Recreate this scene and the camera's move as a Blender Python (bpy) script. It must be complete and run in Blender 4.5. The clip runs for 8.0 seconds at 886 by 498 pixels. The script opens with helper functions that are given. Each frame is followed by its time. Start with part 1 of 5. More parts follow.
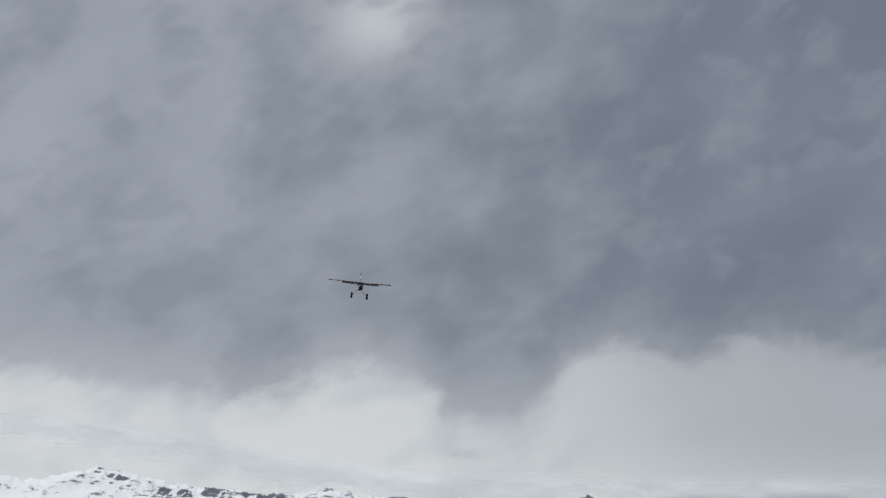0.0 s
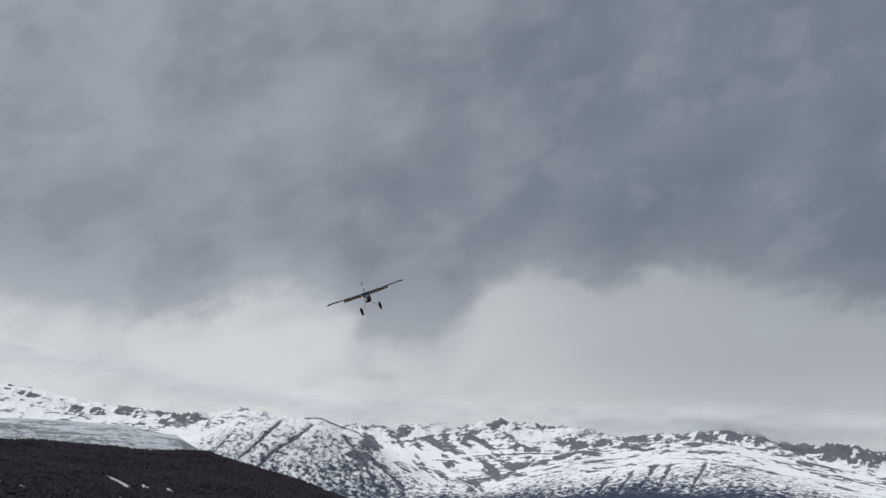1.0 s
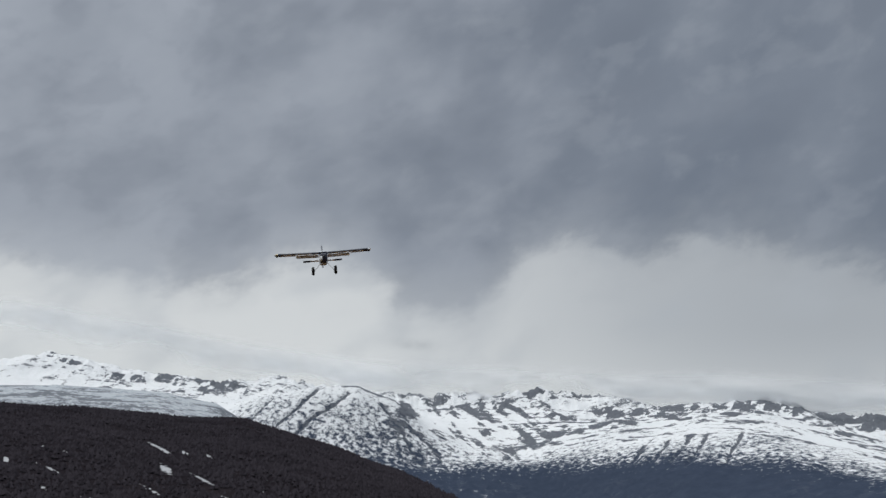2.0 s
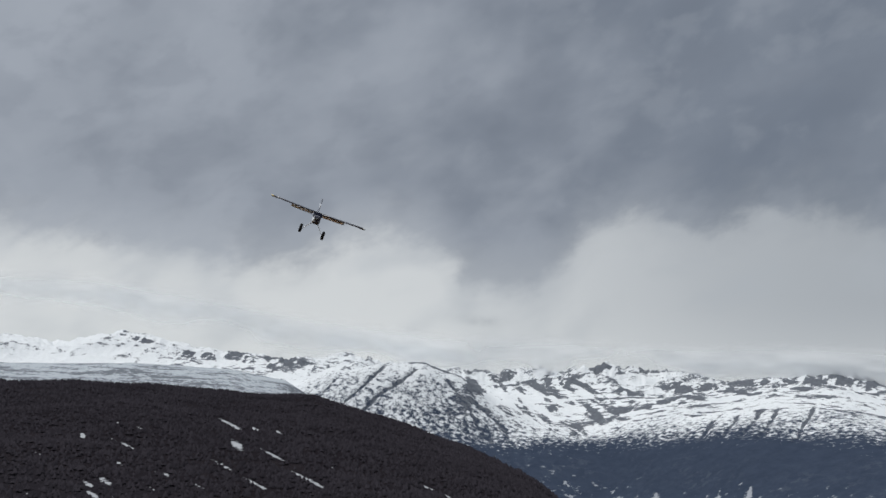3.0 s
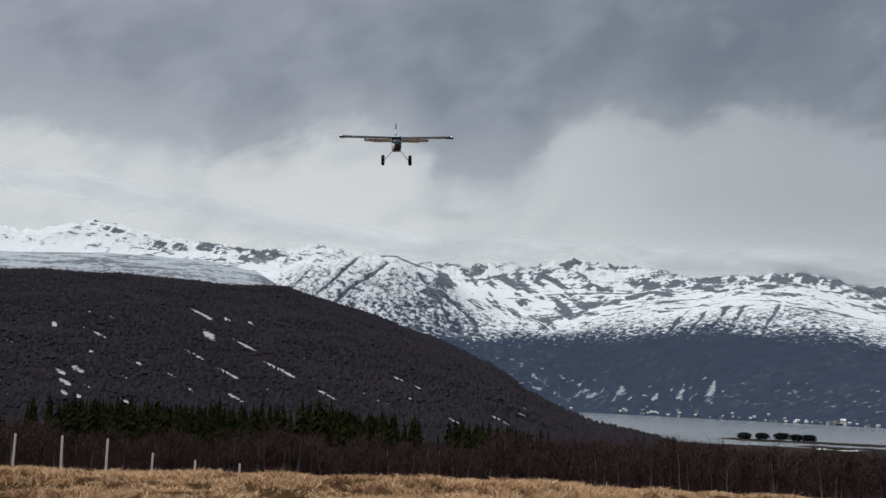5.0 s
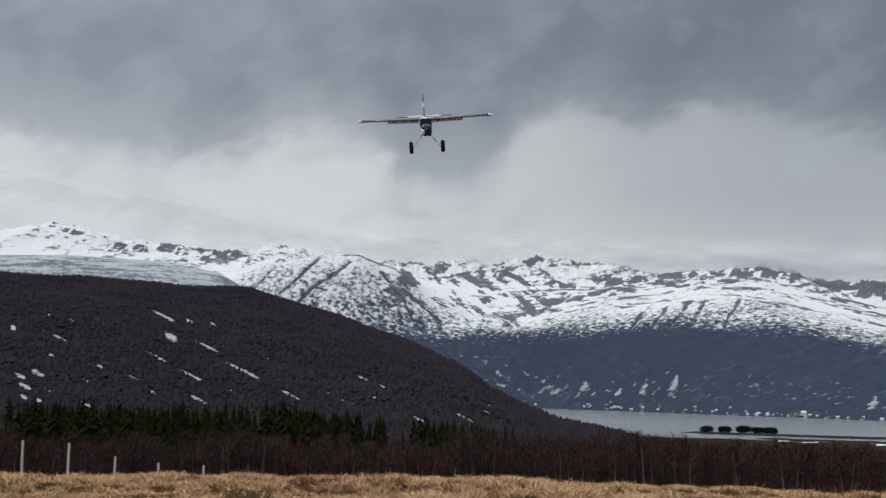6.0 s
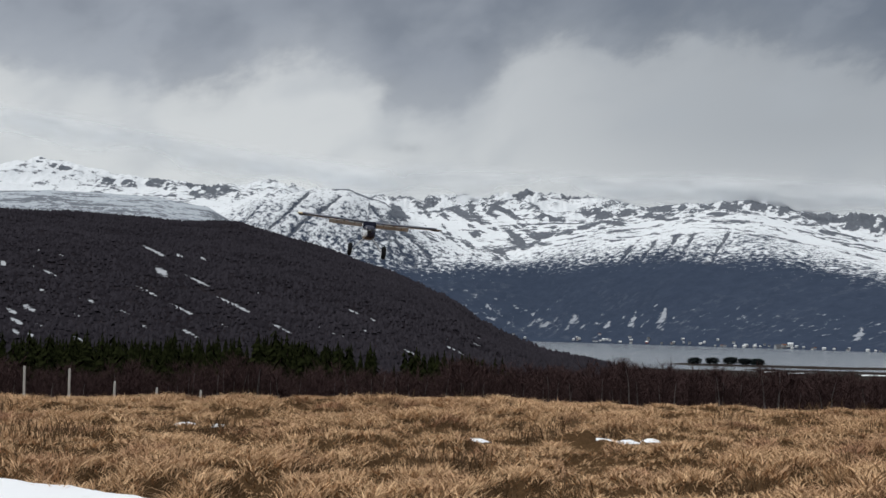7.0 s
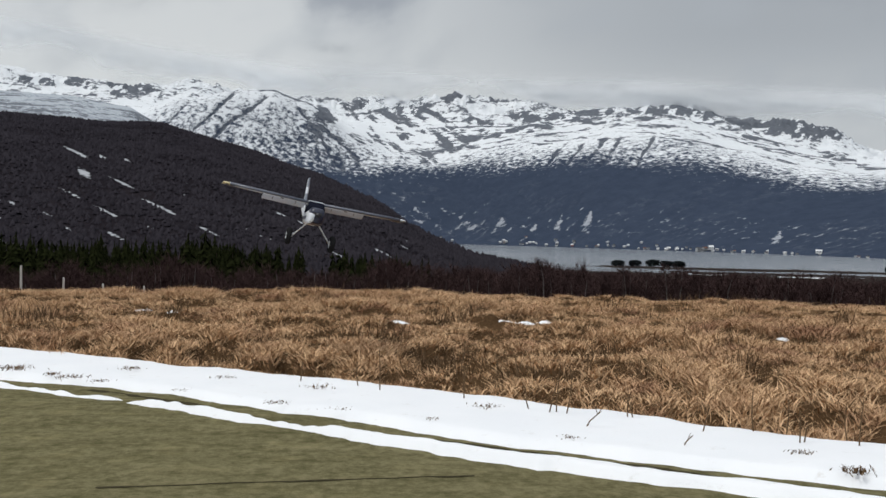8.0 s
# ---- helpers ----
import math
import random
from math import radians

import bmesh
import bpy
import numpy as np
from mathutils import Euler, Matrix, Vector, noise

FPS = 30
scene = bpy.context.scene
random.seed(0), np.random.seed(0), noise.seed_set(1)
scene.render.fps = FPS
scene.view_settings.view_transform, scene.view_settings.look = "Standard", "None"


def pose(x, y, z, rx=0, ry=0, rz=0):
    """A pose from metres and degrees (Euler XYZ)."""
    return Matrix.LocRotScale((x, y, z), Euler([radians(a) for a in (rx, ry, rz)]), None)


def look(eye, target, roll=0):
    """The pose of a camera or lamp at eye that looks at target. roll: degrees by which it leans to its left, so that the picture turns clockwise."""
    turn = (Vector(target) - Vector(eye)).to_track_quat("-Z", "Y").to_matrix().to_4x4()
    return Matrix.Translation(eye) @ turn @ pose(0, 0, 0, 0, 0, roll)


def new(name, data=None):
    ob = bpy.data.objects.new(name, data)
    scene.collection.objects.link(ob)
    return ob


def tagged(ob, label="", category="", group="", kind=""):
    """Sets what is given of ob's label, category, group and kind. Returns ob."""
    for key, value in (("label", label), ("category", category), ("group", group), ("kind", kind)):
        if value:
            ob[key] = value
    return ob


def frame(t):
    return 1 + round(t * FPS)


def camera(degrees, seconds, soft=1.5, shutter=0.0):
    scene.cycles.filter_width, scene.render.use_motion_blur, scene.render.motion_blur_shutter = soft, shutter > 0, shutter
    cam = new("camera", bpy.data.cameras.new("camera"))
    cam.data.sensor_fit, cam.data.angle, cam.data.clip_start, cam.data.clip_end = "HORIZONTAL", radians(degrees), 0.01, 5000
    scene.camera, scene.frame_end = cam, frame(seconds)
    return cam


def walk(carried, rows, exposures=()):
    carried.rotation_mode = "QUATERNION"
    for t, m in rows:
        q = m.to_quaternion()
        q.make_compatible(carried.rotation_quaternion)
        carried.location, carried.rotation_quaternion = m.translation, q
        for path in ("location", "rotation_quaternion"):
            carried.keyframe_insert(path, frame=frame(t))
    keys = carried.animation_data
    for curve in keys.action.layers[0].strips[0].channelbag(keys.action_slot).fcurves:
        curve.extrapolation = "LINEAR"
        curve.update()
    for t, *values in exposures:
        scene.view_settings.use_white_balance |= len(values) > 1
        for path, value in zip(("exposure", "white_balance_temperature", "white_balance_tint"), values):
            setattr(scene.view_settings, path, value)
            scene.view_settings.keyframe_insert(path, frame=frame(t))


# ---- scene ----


def aim(turn, tilt, lean, retreat=0.0, height=1.7):
    """Turn to the right and tilt upwards in degrees, from an eye that steps back and sinks at the end."""
    eye = Vector((0.0, -retreat, height))
    a, e = radians(turn), radians(tilt)
    return look(eye, eye + Vector((math.sin(a) * math.cos(e), math.cos(a) * math.cos(e), math.sin(e))), lean)


cam = camera(2 * math.degrees(math.atan(784 / 1980)), 8.0, soft=1.5)
walk(cam, [
    (0, aim(-2.6, 19.6, 0.9)),
    (0.5, aim(-0.1, 17.65, 1.25)),
    (1, aim(1.75, 15.8, 1.08)),
    (1.2, aim(1.95, 15.25, 1)),
    (2.3, aim(-1.35, 14.1, 1.7)),
    (2.5, aim(-2.1, 14.2, 1.72)),
    (3, aim(-3.5, 12.88, 1.65)),
    (3.5, aim(-3.87, 11.2, 1.9)),
    (4, aim(-3.48, 9.34, 1.87)),
    (4.5, aim(-2.63, 7.88, 1.8)),
    (4.7, aim(-2.33, 7.58, 2)),
    (5.8, aim(-0.42, 7.5, 1.6)),
    (6, aim(0.03, 7.48, 1.29)),
    (6.5, aim(0.6, 6.38, 1.1, 0.1, 1.62)),
    (7, aim(0.62, 4.12, 1.03, 0.55, 1.5)),
    (7.5, aim(1.7, 1.6, 1.12, 1.5, 1.43)),
    (8, aim(4.4, -0.78, 1.1, 3, 1.44)),
])

# ---- world, sun ----
SUN_TURN, SUN_HEIGHT = -105.0, 58.0


def build_world():
    world = bpy.data.worlds.new("overcast_sky")
    scene.world = world
    world.use_nodes = True
    nt = world.node_tree
    nt.nodes.clear()
    N, L = nt.nodes, nt.links

    def node(kind, **kw):
        n = N.new(kind)
        for k, v in kw.items():
            if k == "operation":
                n.operation = v
            elif k == "blend":
                n.data_type, n.blend_type = "RGBA", v
        return n

    def put(sock, v):
        if isinstance(v, (int, float)):
            sock.default_value = v
        else:
            L.new(v, sock)

    def op(o, a, b=0.0, c=0.0):
        n = node("ShaderNodeMath", operation=o)
        for i, v in enumerate((a, b, c)):
            put(n.inputs[i], v)
        return n.outputs[0]

    def smooth(v, lo, hi, to_lo=0.0, to_hi=1.0):
        n = N.new("ShaderNodeMapRange")
        n.interpolation_type = "SMOOTHSTEP"
        for i, x in enumerate((v, lo, hi, to_lo, to_hi)):
            put(n.inputs[i], x)
        return n.outputs[0]

    def noise_at(vec, scale, detail=4.0, rough=0.5, distort=0.0):
        n = N.new("ShaderNodeTexNoise")
        L.new(vec, n.inputs["Vector"])
        n.inputs["Scale"].default_value = scale
        n.inputs["Detail"].default_value = detail
        n.inputs["Roughness"].default_value = rough
        n.inputs["Distortion"].default_value = distort
        return n.outputs[0]

    def mix(f, a, b):
        n = N.new("ShaderNodeMix")
        n.data_type = "RGBA"
        put(n.inputs[0], f)
        for s, v in ((n.inputs[6], a), (n.inputs[7], b)):
            if isinstance(v, tuple):
                s.default_value = (*v, 1)
            else:
                L.new(v, s)
        return n.outputs[2]

    geo = N.new("ShaderNodeTexCoord")
    sep = N.new("ShaderNodeSeparateXYZ")
    L.new(geo.outputs["Generated"], sep.inputs[0])
    x, y, z = sep.outputs
    turn = op("MULTIPLY", op("ARCTAN2", x, y), 57.2958)
    rise = op("MULTIPLY", op("ARCSINE", z), 57.2958)
    flat = N.new("ShaderNodeCombineXYZ")       # turn and rise as a plane, stretched sideways as cloud is
    put(flat.inputs[0], op("MULTIPLY", turn, 0.075))
    put(flat.inputs[1], op("MULTIPLY", op("ADD", rise, op("MULTIPLY", turn, -0.22)), 0.11))
    put(flat.inputs[2], op("MULTIPLY", y, 0.6))
    p = flat.outputs[0]
    big = noise_at(p, 1.5, 3.0, 0.45, 0.1)
    fine = noise_at(p, 4.6, 4.0, 0.50, 0.15)
    wisp = noise_at(p, 2.4, 3.5, 0.46, 0.2)
    puff = noise_at(p, 13.0, 4.0, 0.55, 0.3)

    def lobe(centre, width, depth):
        d = op("DIVIDE", op("SUBTRACT", turn, centre), width)
        return op("MULTIPLY", op("POWER", 2.718, op("MULTIPLY", op("MULTIPLY", d, d), -1.0)), depth)

    # the ragged lower edge of the dark cloud: rise of the edge over the turn, with two hanging lobes
    hang = N.new("ShaderNodeFloatCurve")
    curve = hang.mapping.curves[0]
    stations = ((-30, 12.3), (-22, 12.1), (-16.5, 12.1), (-12, 11.6), (-9.8, 12.4), (-8.2, 13.3), (-5.4, 13.5), (-3.2, 12.1), (-1.4, 10.9), (0.2, 10.7),
                (1.9, 11.5), (3.2, 12.7), (4.5, 14.1), (8, 14.4), (10.5, 14.0), (14, 14.7), (17.5, 14.0), (23, 12.4), (30, 11.5))
    while len(curve.points) < len(stations):
        curve.points.new(0.5, 0.5)
    for point, (a, e) in zip(curve.points, stations):
        point.location = ((a + 30) / 60, (e - 8) / 10)
    hang.mapping.update()
    put(hang.inputs["Value"], op("DIVIDE", op("ADD", turn, 30.0), 60.0))
    line = op("ADD", op("MULTIPLY", hang.outputs[0], 10.0), 8.0)
    ragged = op("ADD", op("SUBTRACT", rise, line), op("MULTIPLY", op("SUBTRACT", fine, 0.5), 2.6))
    ragged = op("ADD", ragged, op("MULTIPLY", op("SUBTRACT", puff, 0.5), 1.1))
    deck = op("ADD", op("MULTIPLY", smooth(ragged, -0.7, 0.9), 0.50), op("MULTIPLY", smooth(ragged, -2.2, 3.2), 0.50))
    # tones: pale band under the deck, slate deck, thinner paler parts in it
    band = mix(smooth(rise, 5.0, 12.5), (0.68, 0.71, 0.72), (0.575, 0.605, 0.63))
    band = mix(op("MULTIPLY", smooth(turn, -8.0, 20.0, 0.0, 0.85), smooth(rise, 5.0, 10.5, 0.45, 1.0)), band, (0.35, 0.38, 0.415))
    band = mix(smooth(wisp, 0.48, 0.68, 0.0, 0.42), band, (0.41, 0.445, 0.485))
    band = mix(op("MULTIPLY", smooth(wisp, 0.54, 0.40), smooth(turn, 14.0, -16.0, 0.0, 0.7)), band, (0.66, 0.685, 0.695))
    scrap = op("MULTIPLY", lobe(-1.6, 1.1, 1.0), op("POWER", 2.718, op("MULTIPLY", op("POWER", op("DIVIDE", op("SUBTRACT", rise, 9.25), 0.30), 2.0), -1.0)))
    band = mix(op("MULTIPLY", scrap, smooth(fine, 0.38, 0.6, 0.2, 0.75)), band, (0.36, 0.39, 0.42))
    slate = mix(smooth(big, 0.34, 0.64), (0.182, 0.210, 0.259), (0.272, 0.304, 0.358))
    slate = mix(smooth(turn, -26.0, 8.0, 0.62, 0.0), slate, (0.385, 0.42, 0.475))
    slate = mix(smooth(turn, 0.0, 12.0, 0.0, 0.7), slate, (0.155, 0.185, 0.235))
    slate = mix(op("MULTIPLY", smooth(wisp, 0.47, 0.70, 0.0, 0.38), smooth(turn, 2.0, 14.0, 1.0, 0.35)), slate, (0.37, 0.405, 0.46))
    slate = mix(smooth(wisp, 0.48, 0.34, 0.0, 0.28), slate, (0.165, 0.19, 0.235))
    slate = mix(smooth(fine, 0.50, 0.70, 0.0, 0.18), slate, (0.38, 0.415, 0.465))
    slate = mix(smooth(fine, 0.50, 0.32, 0.0, 0.20), slate, (0.165, 0.19, 0.235))
    slate = mix(op("MULTIPLY", lobe(-0.4, 3.6, 0.55), smooth(rise, 14.0, 11.5)), slate, (0.35, 0.38, 0.42))
    gap = op("MULTIPLY", lobe(-6.5, 3.2, 1.0), op("MULTIPLY", smooth(rise, 27.5, 31.0), smooth(rise, 38.0, 33.0)))
    slate = mix(op("MULTIPLY", gap, smooth(wisp, 0.42, 0.60, 0.1, 0.8)), slate, (0.58, 0.61, 0.64))
    cloud = mix(deck, band, slate)
    # overhead and behind the camera the cloud is thinner and brighter
    open_sky = mix(smooth(big, 0.3, 0.7), (0.95, 0.99, 1.04), (1.35, 1.38, 1.40))
    dull = mix(smooth(rise, 5.0, 40.0), (0.42, 0.45, 0.49), (0.66, 0.69, 0.74))
    behind = smooth(y, 0.35, -0.3)
    above = smooth(rise, 34.0, 62.0)
    cloud = mix(behind, cloud, dull)
    cloud = mix(above, cloud, open_sky)
    sky = N.new("ShaderNodeTexSky")
    sky.sky_type, sky.sun_disc = "NISHITA", False
    sky.sun_elevation, sky.sun_rotation = radians(SUN_HEIGHT), radians(SUN_TURN)
    thin = N.new("ShaderNodeBackground")
    L.new(sky.outputs[0], thin.inputs[0])
    thin.inputs[1].default_value = 0.05
    veil = N.new("ShaderNodeBackground")
    L.new(cloud, veil.inputs[0])
    veil.inputs[1].default_value = SKY
    both = N.new("ShaderNodeMixShader")          # a closed overcast: almost all cloud
    both.inputs[0].default_value = 0.96
    L.new(thin.outputs[0], both.inputs[1])
    L.new(veil.outputs[0], both.inputs[2])
    out = N.new("ShaderNodeOutputWorld")
    L.new(both.outputs[0], out.inputs[0])


SKY = 1.0
build_world()
sun_data = bpy.data.lights.new("sun", "SUN")
sun_data.energy, sun_data.angle, sun_data.color = 1.5, radians(14), (1.0, 0.965, 0.91)
sun = new("sun", sun_data)
_a, _e = radians(SUN_TURN), radians(SUN_HEIGHT)
sun.matrix_world = look((300 * math.sin(_a) * math.cos(_e), 300 * math.cos(_a) * math.cos(_e), 300 * math.sin(_e)), (0, 0, 0))

# ---- materials ----


class Nodes:
    """A short hand for building one procedural surface."""

    def __init__(self, name, roughness=0.8, metallic=0.0, gloss=0.5):
        self.mat = bpy.data.materials.new(name)
        self.mat.use_nodes = True
        self.t = self.mat.node_tree
        self.b = self.t.nodes["Principled BSDF"]
        self.b.inputs["Roughness"].default_value = roughness
        self.b.inputs["Metallic"].default_value = metallic
        self.b.inputs["Specular IOR Level"].default_value = gloss
        self.geo = self.t.nodes.new("ShaderNodeNewGeometry")
        self.coord = self.t.nodes.new("ShaderNodeTexCoord")

    def put(self, sock, v):
        if isinstance(v, tuple):
            sock.default_value = (*v, 1) if len(v) == 3 and sock.type == "RGBA" else v
        elif isinstance(v, (int, float)):
            sock.default_value = v
        else:
            self.t.links.new(v, sock)

    def pos(self, local=False, sx=1.0, sy=1.0, sz=1.0):
        m = self.t.nodes.new("ShaderNodeMapping")
        m.inputs["Scale"].default_value = (sx, sy, sz)
        self.put(m.inputs[0], self.coord.outputs["Object"] if local else self.geo.outputs["Position"])
        return m.outputs[0]

    def noise(self, vec, scale, detail=4.0, rough=0.5, distort=0.0):
        n = self.t.nodes.new("ShaderNodeTexNoise")
        self.put(n.inputs["Vector"], vec)
        for k, v in (("Scale", scale), ("Detail", detail), ("Roughness", rough), ("Distortion", distort)):
            n.inputs[k].default_value = v
        return n.outputs[0]

    def op(self, o, a, b=0.0, c=0.0):
        n = self.t.nodes.new("ShaderNodeMath")
        n.operation = o
        for i, v in enumerate((a, b, c)):
            self.put(n.inputs[i], v)
        return n.outputs[0]

    def step(self, v, lo, hi, a=0.0, b=1.0):
        n = self.t.nodes.new("ShaderNodeMapRange")
        n.interpolation_type = "SMOOTHSTEP"
        for i, q in enumerate((v, lo, hi, a, b)):
            self.put(n.inputs[i], q)
        return n.outputs[0]

    def mix(self, f, a, b):
        n = self.t.nodes.new("ShaderNodeMix")
        n.data_type = "RGBA"
        self.put(n.inputs[0], f)
        self.put(n.inputs[6], a)
        self.put(n.inputs[7], b)
        return n.outputs[2]

    def attr(self, name):
        n = self.t.nodes.new("ShaderNodeAttribute")
        n.attribute_name = name
        return n.outputs["Fac"]

    def island(self):
        return self.geo.outputs["Random Per Island"]

    def bump(self, h, strength=0.4, distance=0.02):
        n = self.t.nodes.new("ShaderNodeBump")
        n.inputs["Strength"].default_value = strength
        n.inputs["Distance"].default_value = distance
        self.put(n.inputs["Height"], h)
        self.t.links.new(n.outputs[0], self.b.inputs["Normal"])

    def done(self, colour, rough=None):
        self.put(self.b.inputs["Base Color"], colour)
        if rough is not None:
            self.put(self.b.inputs["Roughness"], rough)
        return self.mat


def surface(name, dark, light, scale=3.0, roughness=0.8, metallic=0.0, bump=0.2, local=True, distance=0.01):
    m = Nodes(name, roughness, metallic, 0.0 if roughness > 0.75 else 0.5)
    p = m.pos(local)
    n1, n2 = m.noise(p, scale, 5), m.noise(p, scale * 9, 3)
    m.bump(n2, bump, distance)
    return m.done(m.mix(m.op("ADD", m.op("MULTIPLY", n1, 0.7), m.op("MULTIPLY", n2, 0.3)), dark, light))


def mountain_material():
    # alt: 0 at the tree line, 1 on the tops; negative in the woods below
    m = Nodes("snow_rock_and_hazed_birchwood", 0.9, 0.0, 0.0)
    p = m.pos()
    alt = m.attr("alt")
    rocky = m.attr("rocky")
    n_big = m.noise(p, 0.004, 5, 0.55)
    n_mid = m.noise(m.pos(False, 1, 1, 1.6), 0.026, 7, 0.70, 0.5)
    n_fin = m.noise(p, 0.070, 5, 0.7)
    snow = m.mix(m.op("ADD", m.op("MULTIPLY", n_fin, 0.5), m.op("MULTIPLY", n_big, 0.5)), (0.54, 0.575, 0.61), (0.84, 0.865, 0.885))
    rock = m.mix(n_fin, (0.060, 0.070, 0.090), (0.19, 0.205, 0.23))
    # far woods carry the blue-grey of distance haze in their base colour
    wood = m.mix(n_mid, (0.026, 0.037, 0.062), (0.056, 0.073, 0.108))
    bare = m.step(m.op("ADD", rocky, m.op("MULTIPLY", m.op("SUBTRACT", n_mid, 0.5), 2.2)), 0.42, 0.62)
    top = m.mix(bare, snow, rock)
    # scattered trees thin out upwards through the snow
    line = m.op("ADD", alt, m.op("MULTIPLY", m.op("SUBTRACT", n_big, 0.5), 0.35))
    trees = m.op("SUBTRACT", 1.0, m.step(m.op("ADD", line, m.op("MULTIPLY", m.op("SUBTRACT", n_fin, 0.5), 1.5)), -0.04, 0.27))
    high = m.mix(trees, top, wood)
    # clearings and snow patches in the woods
    patch = m.noise(m.pos(False, 1, 1, 0.6), 0.042, 6, 0.68)
    clear = m.step(m.op("ADD", patch, m.op("MULTIPLY", m.attr("clear"), 0.15)), 0.735, 0.80, 0.0, 0.6)
    low = m.mix(clear, high, (0.50, 0.53, 0.57))
    # paler blue-grey haze blotches mixed into the wood colour
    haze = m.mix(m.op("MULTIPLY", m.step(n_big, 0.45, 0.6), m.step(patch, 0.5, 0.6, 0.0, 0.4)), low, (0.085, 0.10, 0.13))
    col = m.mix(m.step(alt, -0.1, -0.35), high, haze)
    m.bump(n_fin, 0.6, 8.0)
    return m.done(col)


def hill_material():
    m = Nodes("leafless_birch_hillside", 0.95, 0.0, 0.0)
    p = m.pos()
    n1, n2 = m.noise(p, 0.012, 5, 0.6), m.noise(p, 0.11, 5, 0.7)
    n3 = m.noise(m.pos(False, 1, 1, 1.5), 0.035, 4, 0.6, 0.6)
    col = m.mix(n2, (0.0125, 0.0114, 0.0142), (0.027, 0.0247, 0.0300))
    col = m.mix(m.step(n1, 0.4, 0.65, 0.0, 0.6), col, (0.014, 0.0118, 0.0138))
    col = m.mix(m.step(n3, 0.5, 0.72, 0.0, 0.6), col, (0.027, 0.0232, 0.0262))
    # old snow lies in slanting streaks and hollows
    crumb = m.noise(p, 0.24, 4, 0.65)
    snow = m.step(m.op("ADD", m.attr("streak"), m.op("MULTIPLY", m.op("SUBTRACT", crumb, 0.5), 1.5)), 0.42, 0.80, 0.0, 0.85)
    m.bump(n2, 0.8, 3.0)
    return m.done(m.mix(snow, col, (0.44, 0.46, 0.49)))


def snowhill_material():
    m = Nodes("snow_with_heather_showing", 0.9, 0.0, 0.0)
    n1 = m.noise(m.pos(False, 0.35, 0.2, 3.4), 0.035, 6, 0.65)
    n2 = m.noise(m.pos(), 0.10, 5, 0.7)
    f = m.step(m.op("ADD", m.op("MULTIPLY", n1, 0.55), m.op("MULTIPLY", n2, 0.45)), 0.475, 0.55, 0.06, 0.85)
    low = m.step(m.attr("alt"), 0.80, 0.40, 0.0, 0.5)
    f = m.op("MAXIMUM", f, m.op("MULTIPLY", low, m.step(n2, 0.38, 0.55)))
    m.bump(n2, 0.5, 3.0)
    return m.done(m.mix(f, (0.42, 0.46, 0.50), (0.105, 0.115, 0.135)))


def ground_material():
    m = Nodes("field_and_mown_turf", 0.95, 0.0, 0.0)
    p = m.pos()
    n1, n2, n3 = m.noise(p, 0.35, 4), m.noise(p, 3.0, 5, 0.6), m.noise(p, 40.0, 3, 0.6)
    stripe = m.noise(m.pos(False, 0.8, 2.2, 1.0), 1.6, 6, 0.65)
    track = m.step(m.noise(m.pos(False, 0.45, 2.6, 1.0), 1.1, 6, 0.68, 1.3), 0.60, 0.66, 0.0, 0.35)
    speck = m.noise(m.pos(False, 1.0, 0.8, 1.0), 12.0, 6, 0.75)
    turf = m.mix(m.step(m.op("ADD", m.op("MULTIPLY", speck, 0.65), m.op("MULTIPLY", stripe, 0.35)), 0.34, 0.66), (0.080, 0.075, 0.036), (0.19, 0.170, 0.096))
    turf = m.mix(m.step(n2, 0.5, 0.75, 0.0, 0.5), turf, (0.22, 0.19, 0.10))
    turf = m.mix(track, turf, (0.045, 0.040, 0.018))
    straw = m.mix(n3, (0.035, 0.020, 0.011), (0.12, 0.073, 0.037))
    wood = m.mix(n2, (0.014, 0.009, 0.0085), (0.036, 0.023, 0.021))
    shore = m.mix(n1, (0.020, 0.017, 0.016), (0.045, 0.038, 0.034))
    col = m.mix(m.attr("rough_grass"), turf, straw)
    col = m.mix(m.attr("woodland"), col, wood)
    col = m.mix(m.attr("shore"), col, shore)
    m.bump(n3, 0.7, 0.02)
    return m.done(col)


def snow_material():
    m = Nodes("old_granular_snow", 0.6)
    p = m.pos()
    n1, n2 = m.noise(p, 1.5, 4), m.noise(p, 45.0, 4, 0.65)
    dirt = m.step(m.noise(p, 7.0, 6, 0.7), 0.60, 0.74, 0.0, 0.35)
    m.bump(m.op("ADD", m.op("MULTIPLY", n1, 0.7), m.op("MULTIPLY", n2, 0.3)), 0.4, 0.05)
    m.b.inputs["Subsurface Weight"].default_value = 0.0
    return m.done(m.mix(dirt, m.mix(n1, (0.76, 0.785, 0.815), (0.86, 0.875, 0.89)), (0.45, 0.42, 0.36)))


def water_material():
    m = Nodes("fjord_water", 0.24)
    p = m.pos(False, 1, 0.35, 1)
    m.bump(m.noise(p, 0.05, 4, 0.6), 0.12, 0.5)
    return m.done(m.mix(m.noise(m.pos(), 0.004, 3), (0.17, 0.19, 0.21), (0.24, 0.26, 0.28)))


